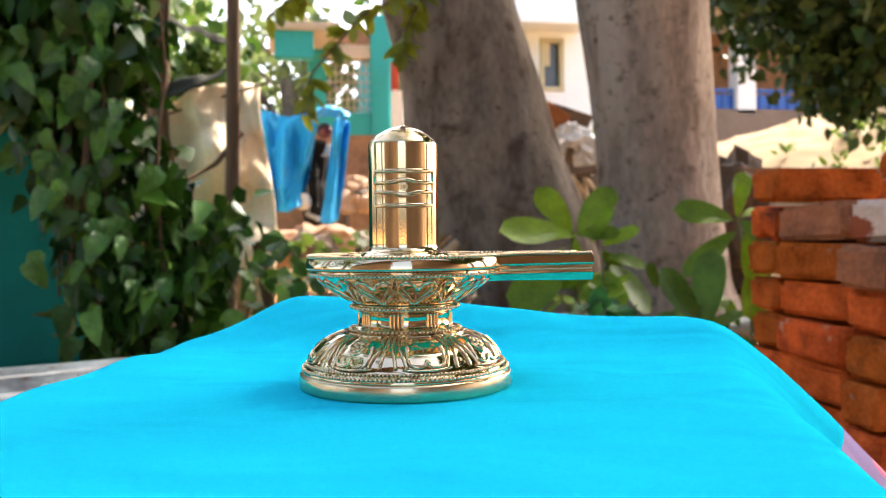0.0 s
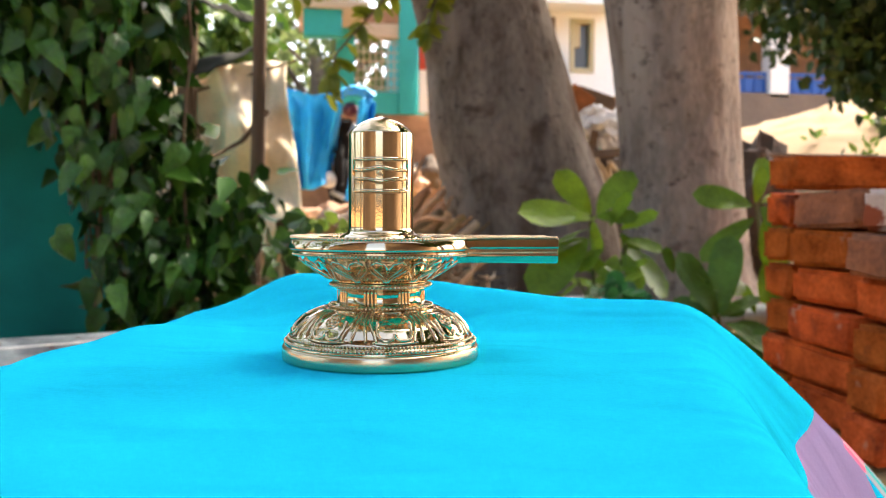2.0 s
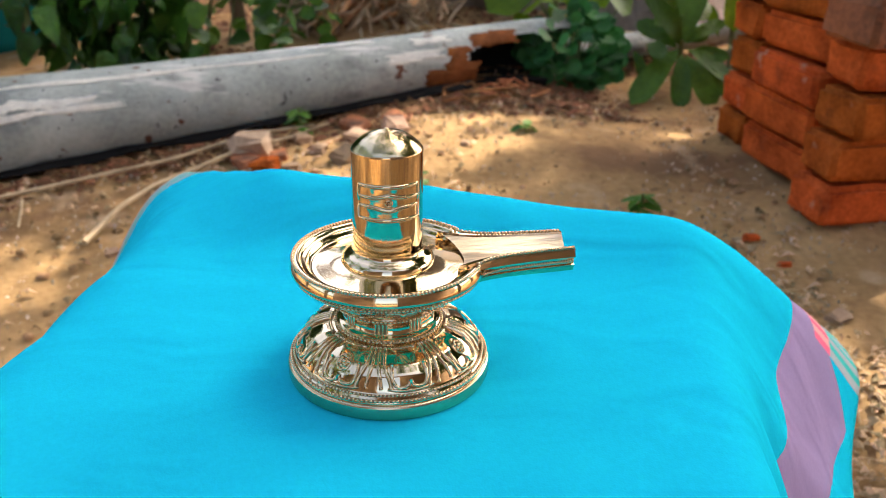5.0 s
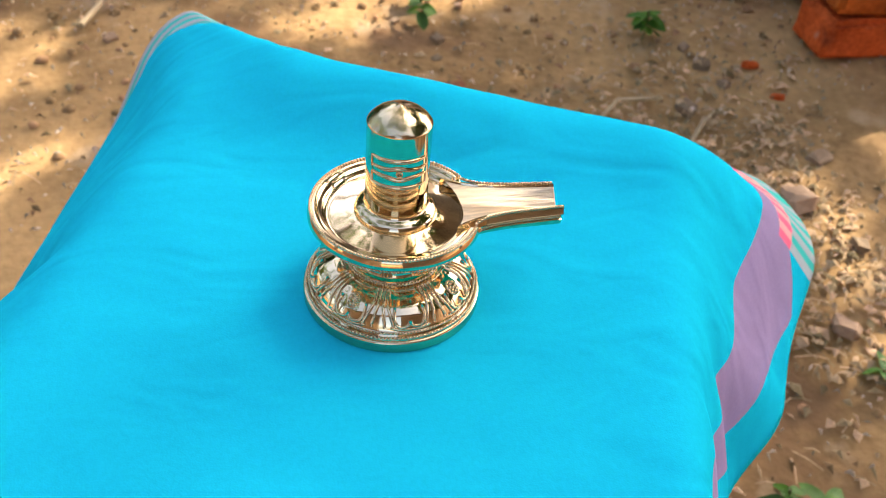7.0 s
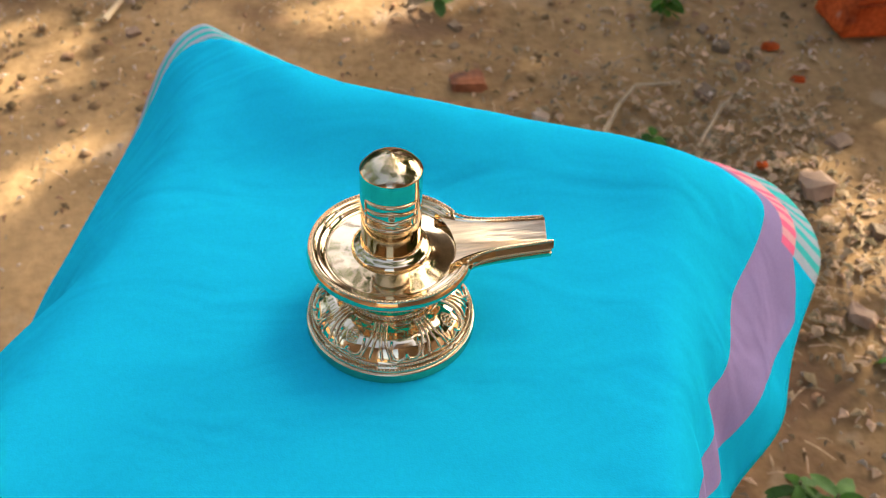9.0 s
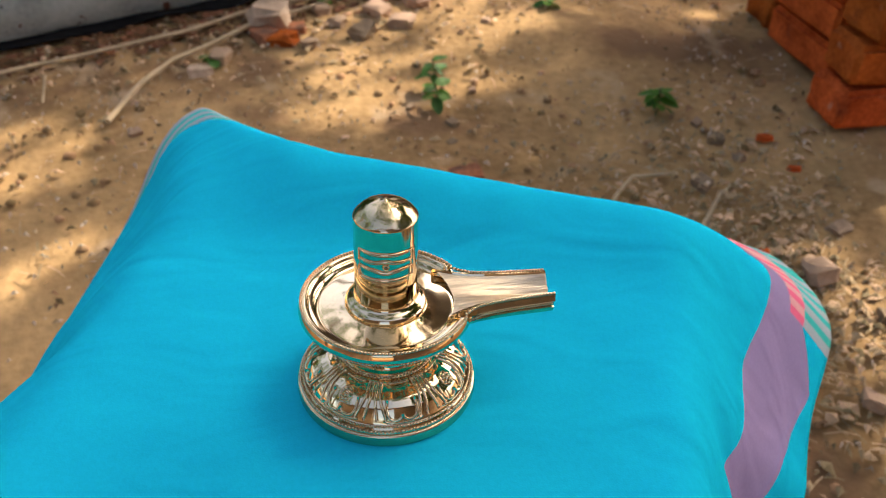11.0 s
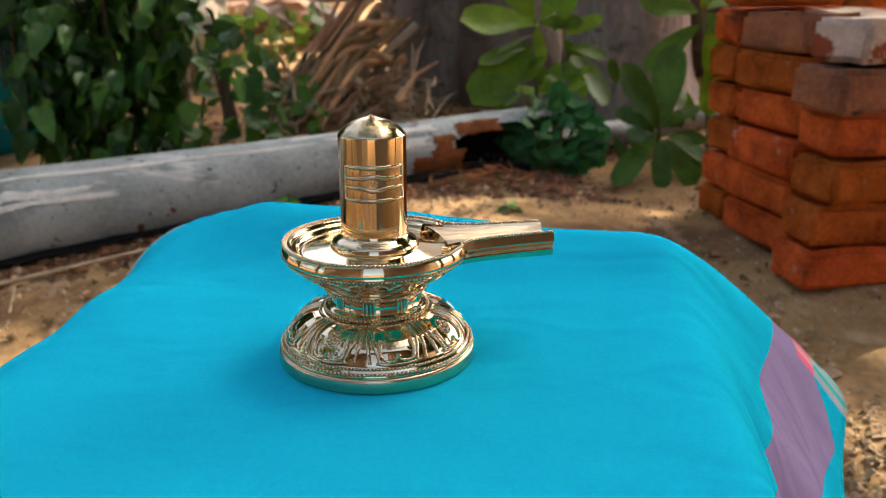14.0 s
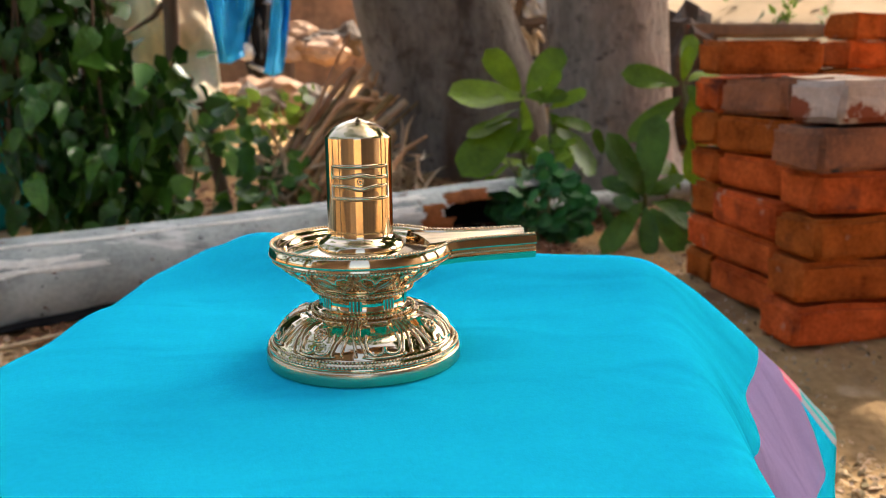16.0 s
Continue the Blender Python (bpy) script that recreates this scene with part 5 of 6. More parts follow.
seedling(0.425, 0.100, 0.040, 9, 8)
seedling(0.462, 0.085, 0.030, 7, 9)
seedling(0.61, 0.235, 0.012, 5, 10)
# ---- fence, poles and sheets ----
def sheet(name, f, nu, nv, mat, parent=None, thick=0.003):
    """A thin hung sheet: f(u, v) gives the place."""
    vs = [f(i / nu, j / nv) for i in range(nu + 1) for j in range(nv + 1)]
    fs = [(i * (nv + 1) + j, i * (nv + 1) + j + 1, (i + 1) * (nv + 1) + j + 1, (i + 1) * (nv + 1) + j) for i in range(nu) for j in range(nv)]
    ob = raw(name, vs, fs, mat, parent)
    m = ob.modifiers.new("thickness", "SOLIDIFY")
    m.thickness = thick
    return ob


def net_place(u, v):
    x = -2.6 + 2.05 * u
    top = 0.43 - 0.10 * math.sin(math.pi * ((u * 2.5) % 1.0)) * 0.5 + 0.02 * u
    z = land(x, 2.42) - 0.02 + (top - land(x, 2.42)) * v
    return (x, 2.42 + 0.03 * math.sin(u * 22) * (1 - 0.4 * v) + 0.02 * noise.noise(Vector((u * 9, v * 5, 0))), z)


fence = empty("shade_net_fence", "dark green shade net fence slung under a wooden rail", "fence")
sheet("net", net_place, 60, 16, NET, fence)
part("rail", tube(bmesh.new(), [(-2.6, 2.40, 0.50), (-1.4, 2.40, 0.46), (-0.62, 2.40, 0.50)], 0.035, 10), WOOD, fence)
for x in (-2.5, -1.55, -0.64):
    part("post", tube(bmesh.new(), [(x, 2.44, land(x, 2.44) - 0.05), (x + 0.01, 2.44, 0.95)], 0.03, 10), WOOD, fence)

post = empty("wooden_pole", "thin upright weathered wooden pole standing in the yard", "pole")
part("shaft", tube(bmesh.new(), [(-0.262, 2.7, -0.28), (-0.240, 2.7, 0.3), (-0.228, 2.7, 0.9), (-0.225, 2.72, 2.4)], [0.026, 0.024, 0.023, 0.02], 12), WOOD, post)
stake = empty("wooden_stake", "short leaning wooden stake among the creeper", "stake")
part("shaft", tube(bmesh.new(), [(-0.085, 2.35, -0.34), (-0.125, 2.37, -0.10), (-0.15, 2.38, 0.04)], [0.022, 0.02, 0.018], 10), WOOD, stake)
branch = empty("dead_branch", "bare drooping brown branch near the pole", "branch")
part("shaft", tube(bmesh.new(), [(-0.21, 2.74, 0.42), (-0.30, 2.74, 0.31), (-0.40, 2.72, 0.25)], [0.012, 0.009, 0.005], 8), WOOD, branch)


def tarp_place(u, v):
    x = -1.15 + 1.02 * u
    top = 0.60 + 0.07 * smooth_step(0.55, 0.95, u) - 0.02 * math.sin(math.pi * u)
    z = -0.22 + (top + 0.22) * v
    return (x + 0.03 * math.sin(v * 5), 3.15 + 0.07 * math.sin(u * 11 + v * 2) + 0.045 * math.sin(v * 13 + 5 * math.sin(3.1 * u)) + 0.10 * noise.noise(Vector((u * 7, v * 4 + u * 2, 1))) + 0.03 * noise.noise(Vector((u * 22, v * 9, 4))), z - 0.05 * v * abs(noise.noise(Vector((u * 8, 0, 3)))))


screen = empty("cream_tarpaulin", "creased cream tarpaulin hung behind the pole", "tarpaulin")
sheet("cloth", tarp_place, 90, 60, TARP, screen)
part("rope", tube(bmesh.new(), [(-1.2, 3.14, 0.545), (-0.6, 3.12, 0.50), (-0.12, 3.14, 0.665)], 0.006, 6), WOOD, screen)
hang = empty("hanging_cloth", "dark grey-brown sagging cloth slung from a weathered post", "cloth")
sheet("fold", lambda u, v: (-0.60 + 0.36 * u, 3.05 + 0.05 * v + 0.02 * math.sin(u * 9), 0.575 + 0.15 * u ** 2.2 + (0.045 + 0.02 * math.sin(u * 5)) * v + 0.02 * noise.noise(Vector((u * 6, v * 2, 1)))), 30, 8, CLOTH_DARK, hang)
sheet("fold", lambda u, v: (-0.64 + 0.40 * u, 3.08 + 0.04 * v, 0.925 - 0.15 * u + 0.03 * v + 0.02 * noise.noise(Vector((u * 7, v * 2, 5)))), 30, 6, CLOTH_DARK, hang)
part("post", tube(bmesh.new(), [(-0.55, 3.10, -0.30), (-0.54, 3.10, 0.4), (-0.52, 3.10, 1.25)], [0.040, 0.040, 0.036], 10), WOOD, hang)


def blue_place(u, v):
    """The broad flap: narrow at its foot, hung from the upper edge."""
    low, high = along([(0, -0.125, 0.175), (0.5, -0.06, 0.168), (0.75, 0.005, 0.20), (1, 0.045, 0.33)], u), along([(0, -0.188, 0.665), (0.5, -0.06, 0.628), (0.8, 0.03, 0.640), (1, 0.088, 0.655)], u)
    f = v ** 0.9
    x, z = low[0] + (high[0] - low[0]) * f, low[1] + (high[1] - low[1]) * v
    ridge = 0.035 * math.sin(u * 8 + 2.5 * v) * (1.15 - v) + 0.03 * math.sin(u * 15 - 5 * v + 1) * (1 - 0.6 * v)
    return (x, 3.9 + ridge + 0.05 * noise.noise(Vector((u * 3 + v, v * 2.4, 6))) + 0.012 * noise.noise(Vector((u * 9 + 3 * v, v * 6, 2))), z)


def blue_side(u, v):
    """The narrow flap at the far side of the motorcycle."""
    low, high = along([(0, 0.088, 0.125), (0.5, 0.13, 0.105), (1, 0.178, 0.125)], u), along([(0, 0.165, 0.60), (0.5, 0.205, 0.635), (1, 0.245, 0.60)], u)
    x, z = low[0] + (high[0] - low[0]) * v ** 0.7, low[1] + (high[1] - low[1]) * v
    return (x, 3.88 + 0.035 * math.sin(u * 7 + 1 + 2 * v) + 0.05 * noise.noise(Vector((u * 4, v * 3, 8))) + 0.012 * noise.noise(Vector((u * 9, v * 8, 3))), z)


blue = empty("blue_tarpaulin", "bright blue tarpaulin draped over a parked motorcycle", "tarpaulin")
sheet("flap", blue_place, 70, 56, TARP_BLUE, blue)
sheet("flap", blue_side, 44, 50, TARP_BLUE, blue)
sheet("top_fold", lambda u, v: (0.055 + 0.19 * u, 3.87 + 0.3 * v, 0.640 + 0.028 * math.sin(math.pi * u) - 0.02 * abs(u - 0.4) + 0.03 * math.sin(v * 3) + 0.012 * noise.noise(Vector((u * 6, v * 5, 4)))), 24, 10, TARP_BLUE, blue)

bike = empty("motorcycle", "dark parked motorcycle half hidden by the tarpaulin", "motorcycle")
bm = bmesh.new()
tube(bm, [(0.10, 3.98, 0.52), (0.095, 4.02, 0.42), (0.085, 4.0, 0.30), (0.07, 4.0, 0.19)], [0.035, 0.04, 0.03, 0.02], 12)
part("fork", bm, BLACK, bike)
bm = bmesh.new()
block(bm, (0.06, 4.02, 0.34), (0.15, 4.7, 0.47), 0.03)
part("tank", bm, BLACK, bike)
bm = bmesh.new()
block(bm, (0.085, 3.97, 0.445), (0.150, 3.99, 0.505), 0.008)
part("number_board", bm, STEEL, bike, "plain grey front board")
bm = lathe([(0.115, -0.03), (0.150, -0.035), (0.168, 0), (0.150, 0.035), (0.115, 0.03)], 40)
wheel = part("wheel", bm, BLACK, bike)
wheel.matrix_world = pose(0.065, 4.12, 0.26, 0, 90, 8)
rim = part("rim", lathe([(0.02, -0.02), (0.030, -0.022), (0.110, -0.012), (0.118, 0), (0.110, 0.012), (0.030, 0.022), (0.02, 0.02)], 32), STEEL, wheel, "dull steel wheel rim")
part("mudguard", tube(bmesh.new(), [(0.065, 4.12 - 0.19 * math.cos(radians(a)), 0.26 + 0.19 * math.sin(radians(a))) for a in range(-20, 120, 10)], 0.028, 10), BLACK, bike)
lampw = part("lamp", lathe([(0, 0), (0.035, 0.005), (0.042, 0.03), (0.03, 0.05), (0, 0.055)], 20), PLASTIC_WHITE, bike, "white plastic lamp housing")
lampw.matrix_world = pose(0.015, 3.945, 0.222, 90, 0, 0)
part("foot_peg", tube(bmesh.new(), [(0.03, 3.98, 0.165), (0.06, 3.96, 0.15), (0.09, 3.95, 0.135)], 0.012, 8), STEEL, bike)
tail = part("head_cowl", lathe([(0, 0), (0.036, 0.006), (0.040, 0.03), (0.028, 0.055), (0, 0.065)], 20), MAROON, bike, "dark maroon cowl")
tail.matrix_world = pose(0.122, 3.955, 0.565, 90, 0, 0)

# ---- teal house ----
def house_part(name, lo, hi, mat, parent, bevel=0.006, label=""):
    return part(name, block(bmesh.new(), lo, hi, bevel), mat, parent, label, smooth=False)


teal = empty("teal_house", "small teal-painted house with a barred window on a brick plinth", "house")
house_part("plinth", (-1.4, 6.1, -0.2), (1.2, 9.0, 0.79), PLINTH, teal)
house_part("step", (0.35, 5.55, -0.2), (1.3, 6.1, 0.36), PLINTH, teal)
house_part("awning", (-0.135, 5.52, 1.240), (0.122, 5.64, 1.42), WALL_TEAL, teal)
house_part("roof_slab", (-0.18, 5.5, 1.42), (0.30, 6.3, 1.475), WALL_CREAM, teal)
house_part("lintel", (0.13, 6.1, 1.462), (0.555, 6.25, 1.575), PLINTH, teal)
house_part("wall", (0.225, 6.1, 1.357), (0.555, 6.25, 1.46), WALL_CREAM, teal)
house_part("wall", (0.094, 6.1, 0.79), (0.225, 6.25, 1.46), WALL_TEAL, teal)
house_part("wall", (0.225, 6.1, 0.79), (0.555, 6.25, 0.955), WALL_TEAL, teal)
house_part("pillar", (0.555, 6.08, 0.79), (0.695, 6.25, 1.68), WALL_TEAL, teal)
house_part("side_wall", (0.63, 6.25, 0.79), (0.77, 8.4, 1.68), WALL_TEAL, teal)
house_part("door_panel", (0.697, 6.0, 1.112), (0.75, 6.05, 1.32), RED_PAINT, teal, label="faded red door")
house_part("panel", (0.697, 6.0, 0.80), (0.78, 6.05, 1.11), WALL_WHITE, teal)
win = house_part("window", (0.225, 6.17, 0.955), (0.555, 6.19, 0.97), WALL_WHITE, teal)
for k in range(7):
    house_part("bar", (0.248 + 0.045 * k, 6.14, 0.955), (0.258 + 0.045 * k, 6.15, 1.357), WALL_CREAM, win, 0.0)
for k in range(6):
    house_part("bar", (0.225, 6.151, 0.99 + 0.065 * k), (0.555, 6.16, 1.000 + 0.065 * k), WALL_CREAM, win, 0.0)

# ---- white houses ----
white = empty("white_house", "sunlit white plastered house with an ochre-framed window", "house")
X0, X1, Y = 1.7, 3.32, 9.0
house_part("wall", (X0, Y, 0.0), (2.71, Y + 0.2, 4.2), WALL_WHITE, white)
house_part("wall", (2.99, Y, 0.0), (X1, Y + 0.2, 4.2), WALL_WHITE, white)
house_part("wall", (2.71, Y, 0.0), (2.99, Y + 0.2, 1.62), WALL_WHITE, white)
house_part("wall", (2.71, Y, 2.21), (2.99, Y + 0.2, 4.2), WALL_WHITE, white)
house_part("wall", (X1 - 0.2, Y + 0.2, 0.0), (X1, Y + 4, 4.2), WALL_WHITE, white)
house_part("wall", (X0, Y + 3.8, 0.0), (X1 - 0.2, Y + 4, 4.2), WALL_WHITE, white)
house_part("roof", (X0 - 0.2, Y - 0.2, 4.2), (X1 + 0.2, Y + 4.2, 4.35), WALL_WHITE, white)
house_part("sunshade", (2.30, Y - 0.45, 2.27), (3.15, Y, 2.35), WALL_WHITE, white)
house_part("pilaster", (2.38, Y - 0.10, 0.0), (2.52, Y, 2.2), WALL_BACK, white)
win = house_part("window", (2.71, Y + 0.08, 1.62), (2.99, Y + 0.10, 2.21), GLASS_DARK, white)
for lo, hi in (((2.71, Y - 0.02, 1.62), (2.76, Y + 0.07, 2.21)), ((2.94, Y - 0.02, 1.62), (2.99, Y + 0.07, 2.21)), ((2.76, Y - 0.02, 2.16), (2.94, Y + 0.07, 2.21)), ((2.76, Y - 0.02, 1.62), (2.94, Y + 0.07, 1.67)), ((2.76, Y, 1.90), (2.83, Y + 0.07, 2.16))):
    house_part("window_frame", lo, hi, PAINT_OCHRE, win)

porch = empty("porch_house", "whitewashed house with a blue railed porch above a plinth", "house")
house_part("plinth", (4.3, 9.0, 0.0), (9.5, 11.0, 1.45), WALL_BACK, porch)
house_part("back_wall", (4.3, 10.8, 1.45), (9.5, 11.0, 4.0), PLINTH, porch)
house_part("roof", (4.1, 8.8, 2.75), (9.7, 11.2, 2.95), WALL_WHITE, porch)
for x in (5.09, 6.35, 7.7):
    house_part("pillar", (x, 9.0, 1.40), (x + 0.23, 9.22, 2.75), WALL_WHITE, porch)
house_part("side_wall", (4.3, 9.0, 1.45), (4.42, 10.8, 2.75), WALL_BACK, porch)
rail = house_part("railing", (4.42, 9.10, 1.665), (9.4, 9.13, 1.70), PAINT_BLUE, porch)
house_part("rail_panel", (4.42, 9.11, 1.47), (9.4, 9.125, 1.63), PAINT_BLUE, rail, 0.0)
for k in range(40):
    house_part("baluster", (4.46 + 0.12 * k, 9.085, 1.45), (4.475 + 0.12 * k, 9.10, 1.70), PAINT_BLUE, rail, 0.0)

# ---- sand heap ----
vs, fs = [], []
for i in range(121):
    for j in range(41):
        a, r = i / 120 * math.tau, j / 40
        x, y = 4.5 + 2.9 * r * math.cos(a), 5.7 + 2.2 * r * math.sin(a)
        h = 1.02 * (1 - r) ** 0.8 + 0.06 * noise.noise(Vector((x * 2, y * 2, 0))) * (1 - r) + 0.05 * noise.noise(Vector((x * 7, y * 7, 0))) * (1 - r) + 0.025 * noise.noise(Vector((x * 19, y * 19, 3)))
        vs.append((x, y, land(x, y) - 0.02 + h))
for i in range(120):
    for j in range(40):
        fs.append((i * 41 + j, i * 41 + j + 1, (i + 1) * 41 + j + 1, (i + 1) * 41 + j))
tagged(raw("sand_mound", vs, fs, SAND), "sunlit heap of pale yellow building sand", "sand heap")

rng = np.random.default_rng(61)
tufts = []
for k in range(26):
    x, y = rng.uniform(2.9, 4.6), rng.uniform(4.2, 5.0)
    d = math.hypot((x - 4.5) / 2.9, (y - 5.7) / 2.2)
    tufts += [(x + rng.normal() * 0.03, y + rng.normal() * 0.03, land(x, y) + 1.02 * max(0.0, 1 - d) ** 0.8 + rng.uniform(0, 0.06)) for _ in range(9)]
tagged(raw("weeds", *leaf_cloud(tufts, 0.07, rng, ((0, 0), (0.2, 0.3), (0.16, 0.6), (0, 1)), 1.0, -0.4), LEAF_PALE), "sparse green weeds sprouting from the sand", "weeds", kind="stuff")

# ---- rubble between the trunks ----
def lump(name, centre, size, mat, label, category, seed, rough=0.25, group=""):
    bm = bmesh.new()
    bmesh.ops.create_icosphere(bm, subdivisions=3, radius=1)
    for v in bm.verts:
        d = 1 + rough * noise.noise(v.co * 1.6 + Vector((seed, 0, 0))) + rough * 0.5 * noise.noise(v.co * 4 + Vector((0, seed, 0)))
        v.co = Vector((v.co.x * size[0] * d, v.co.y * size[1] * d, v.co.z * size[2] * d))
    ob = link(name, bm, mat)
    ob.location = centre
    return tagged(ob, label, category, group)


def crumple(ob, amount, freq, seed):
    for v in ob.data.vertices:
        n = noise.noise(v.co * freq + Vector((seed, 0, 0))), noise.noise(v.co * freq + Vector((0, seed, 5))), noise.noise(v.co * freq + Vector((9, 0, seed)))
        v.co += amount * Vector(n)
    ob.data.polygons.foreach_set("use_smooth", [False] * len(ob.data.polygons))


for c, size, seed in (((1.235, 3.50, 0.475), (0.095, 0.08, 0.075), 1), ((1.30, 3.48, 0.40), (0.06, 0.06, 0.06), 4), ((1.15, 3.48, 0.45), (0.045, 0.05, 0.035), 6)):
    crumple(lump("plastic_sack", c, size, PLASTIC_WHITE, "crumpled white plastic sack on rubble", "sack", seed, 0.4, "plastic sacks"), 0.05, 26, seed)
crumple(lump("rubble_mound", (1.27, 3.72, 0.10), (0.24, 0.26, 0.42), RUBBLE, "dark heap of rubble between the trunks", "rubble", 2, 0.35), 0.05, 14, 2)
scrap = empty("scrap_pile", "pile of broken boards and dry sticks on rubble", "scrap")
for x, y, z, w, h, rx, ry, rz, m in ((1.155, 3.52, 0.585, 0.13, 0.10, 70, 32, 10, RUST), (1.255, 3.55, 0.605, 0.19, 0.05, 60, 22, -8, WOOD), (1.255, 3.40, 0.335, 0.13, 0.03, 50, -6, 5, WOOD), (1.185, 3.42, 0.36, 0.03, 0.16, 80, 8, 0, WOOD)):
    board = link("board", block(bmesh.new(), (-w / 2, -0.012, -h / 2), (w / 2, 0.012, h / 2), 0.004, 0.008), m, False)
    board.matrix_world = pose(x, y, z, rx - 60, ry, rz)
    board.parent = scrap
for k, (x, z, a) in enumerate(((1.205, 0.265, 75), (1.23, 0.245, 60), (1.255, 0.23, 80), (1.22, 0.22, 50), (1.275, 0.27, 30))):
    stick = link("stick", tube(bmesh.new(), [(-0.045, 0, 0), (0, 0.005, 0.006), (0.045, 0, 0)], [0.012, 0.014, 0.009], 7), STRAW)
    stick.matrix_world = pose(x, 3.36, z, 0, a, 10 * k)
    stick.parent = scrap
crumple(lump("rubble_mound", (1.585, 2.62, 0.09), (0.11, 0.15, 0.25), RUBBLE, "dark heap of rubble behind the bricks", "rubble", 7, 0.35), 0.045, 26, 7)
plank = link("timber_plank", block(bmesh.new(), (1.52, 2.50, 0.235), (2.6, 2.58, 0.28), 0.006, 0.01), WOOD, False)
tagged(plank, "weathered grey timber plank lying behind the bricks", "plank")

for k, (x, y, z, r, m) in enumerate(((-0.10, 3.62, 0.00, 0.10, PLINTH), (0.04, 3.58, 0.00, 0.085, RUBBLE), (0.15, 3.64, 0.01, 0.10, PLINTH), (0.28, 3.66, -0.02, 0.09, RUBBLE), (0.05, 3.70, 0.05, 0.07, PLINTH), (0.30, 5.1, 0.26, 0.10, STONE), (0.42, 5.15, 0.27, 0.09, RUBBLE), (0.52, 5.05, 0.25, 0.11, STONE), (0.36, 5.2, 0.36, 0.08, STONE), (0.62, 5.2, 0.30, 0.12, RUBBLE))):
    crumple(lump("rubble_lump", (x, y, z), (r * 1.25, r, r * 0.8), m, "rough lump of earth and brick rubble", "rubble", 20 + k, 0.4, "rubble lumps"), r * 0.3, 9 / r * 0.12, k)

# ---- dry branches ----
rng = np.random.default_rng(77)
heap = empty("brushwood", "heap of dry straw-coloured branches and palm stalks", "brushwood")
for k in range(80):
    a = Vector((rng.uniform(0.06, 0.42), rng.uniform(2.10, 2.6), -0.27 + rng.uniform(0, 0.14)))
    d = Vector((rng.uniform(0.15, 0.6), rng.uniform(-0.1, 0.3), rng.uniform(0.02, 0.42))).normalized()
    n = rng.uniform(0.15, 0.50)
    b = a + d * n
    c = a + d * n * 0.5 + Vector((0, 0, rng.uniform(-0.04, 0.04)))
    if b.x > 0.50:
        continue
    part("stick", tube(bmesh.new(), [a, c, b], [0.010 * rng.uniform(0.4, 1.3), 0.007, 0.004], 6), DRY_BROWN if k % 2 else HUSK, heap)
part("stick", tube(bmesh.new(), [(0.10, 2.25, -0.22), (0.30, 2.3, -0.10), (0.475, 2.36, 0.03)], [0.010, 0.012, 0.014], 8), STRAW, heap, "thick pale dry stalk")
part("stick", tube(bmesh.new(), [(0.20, 2.7, -0.10), (0.33, 2.75, 0.05), (0.46, 2.85, 0.17)], [0.012, 0.016, 0.014], 8), HUSK, heap, "thick pale dry stalk")
for k in range(22):
    f = k / 21
    a = Vector((0.02 + 0.16 * rng.uniform(), 2.08 + 0.3 * rng.uniform(), -0.27 + 0.05 * rng.uniform()))
    b = Vector((0.30 + 0.14 * rng.uniform(), 2.2 + 0.25 * rng.uniform(), -0.14 + 0.27 * f + 0.04 * rng.normal()))
    rise = rng.uniform(0.02, 0.10)
    pts = [a.lerp(b, t) + Vector((0, 0, rise * math.sin(math.pi * t) + 0.012 * math.sin(9 * t + k))) for t in [j / 10 for j in range(11)]]
    r = float(rng.uniform(0.006, 0.013))
    part("stick", tube(bmesh.new(), pts, [r * (0.6 + 0.07 * j) for j in range(11)], 7), HUSK if k % 3 else DRY_BROWN, heap)
pts = [(rng.uniform(0.02, 0.5), rng.uniform(2.1, 2.7), -0.27 + rng.uniform(0, 0.16)) for _ in range(420)]
tagged(raw("straw", *leaf_cloud(pts, 0.11, rng, ((0, 0), (0.04, 0.3), (0.04, 0.6), (0, 1)), 1.0, 0.1), STRAW, heap), kind="stuff")

# ---- hanging sprigs of the near tree ----
rng = np.random.default_rng(13)
sprig = empty("leafy_branch", "thin hanging branch with small yellow-green leaves", "branch")
for pts in ([(0.48, 2.62, 0.95), (0.20, 2.60, 0.80), (0.03, 2.58, 0.60), (-0.01, 2.58, 0.44)], [(0.45, 2.62, 0.95), (0.36, 2.60, 0.78), (0.33, 2.6, 0.66)], [(0.3, 2.6, 0.98), (0.02, 2.6, 0.90), (-0.12, 2.6, 0.78)]):
    part("twig", tube(bmesh.new(), pts, [0.006, 0.005, 0.004, 0.002][: len(pts)], 6), WOOD, sprig)
    for p, q in zip(pts, pts[1:]):
        for k in range(17):
            b = Vector(p).lerp(Vector(q), rng.uniform(0, 1))
            d = Vector((rng.normal(), rng.normal() * 0.6, -0.7 + rng.normal() * 0.6)).normalized()
            leaf_at(sprig, SPRIG[k % 2], b, b + d * rng.uniform(0.055, 0.095), 1.0, rng.uniform(-60, 60))

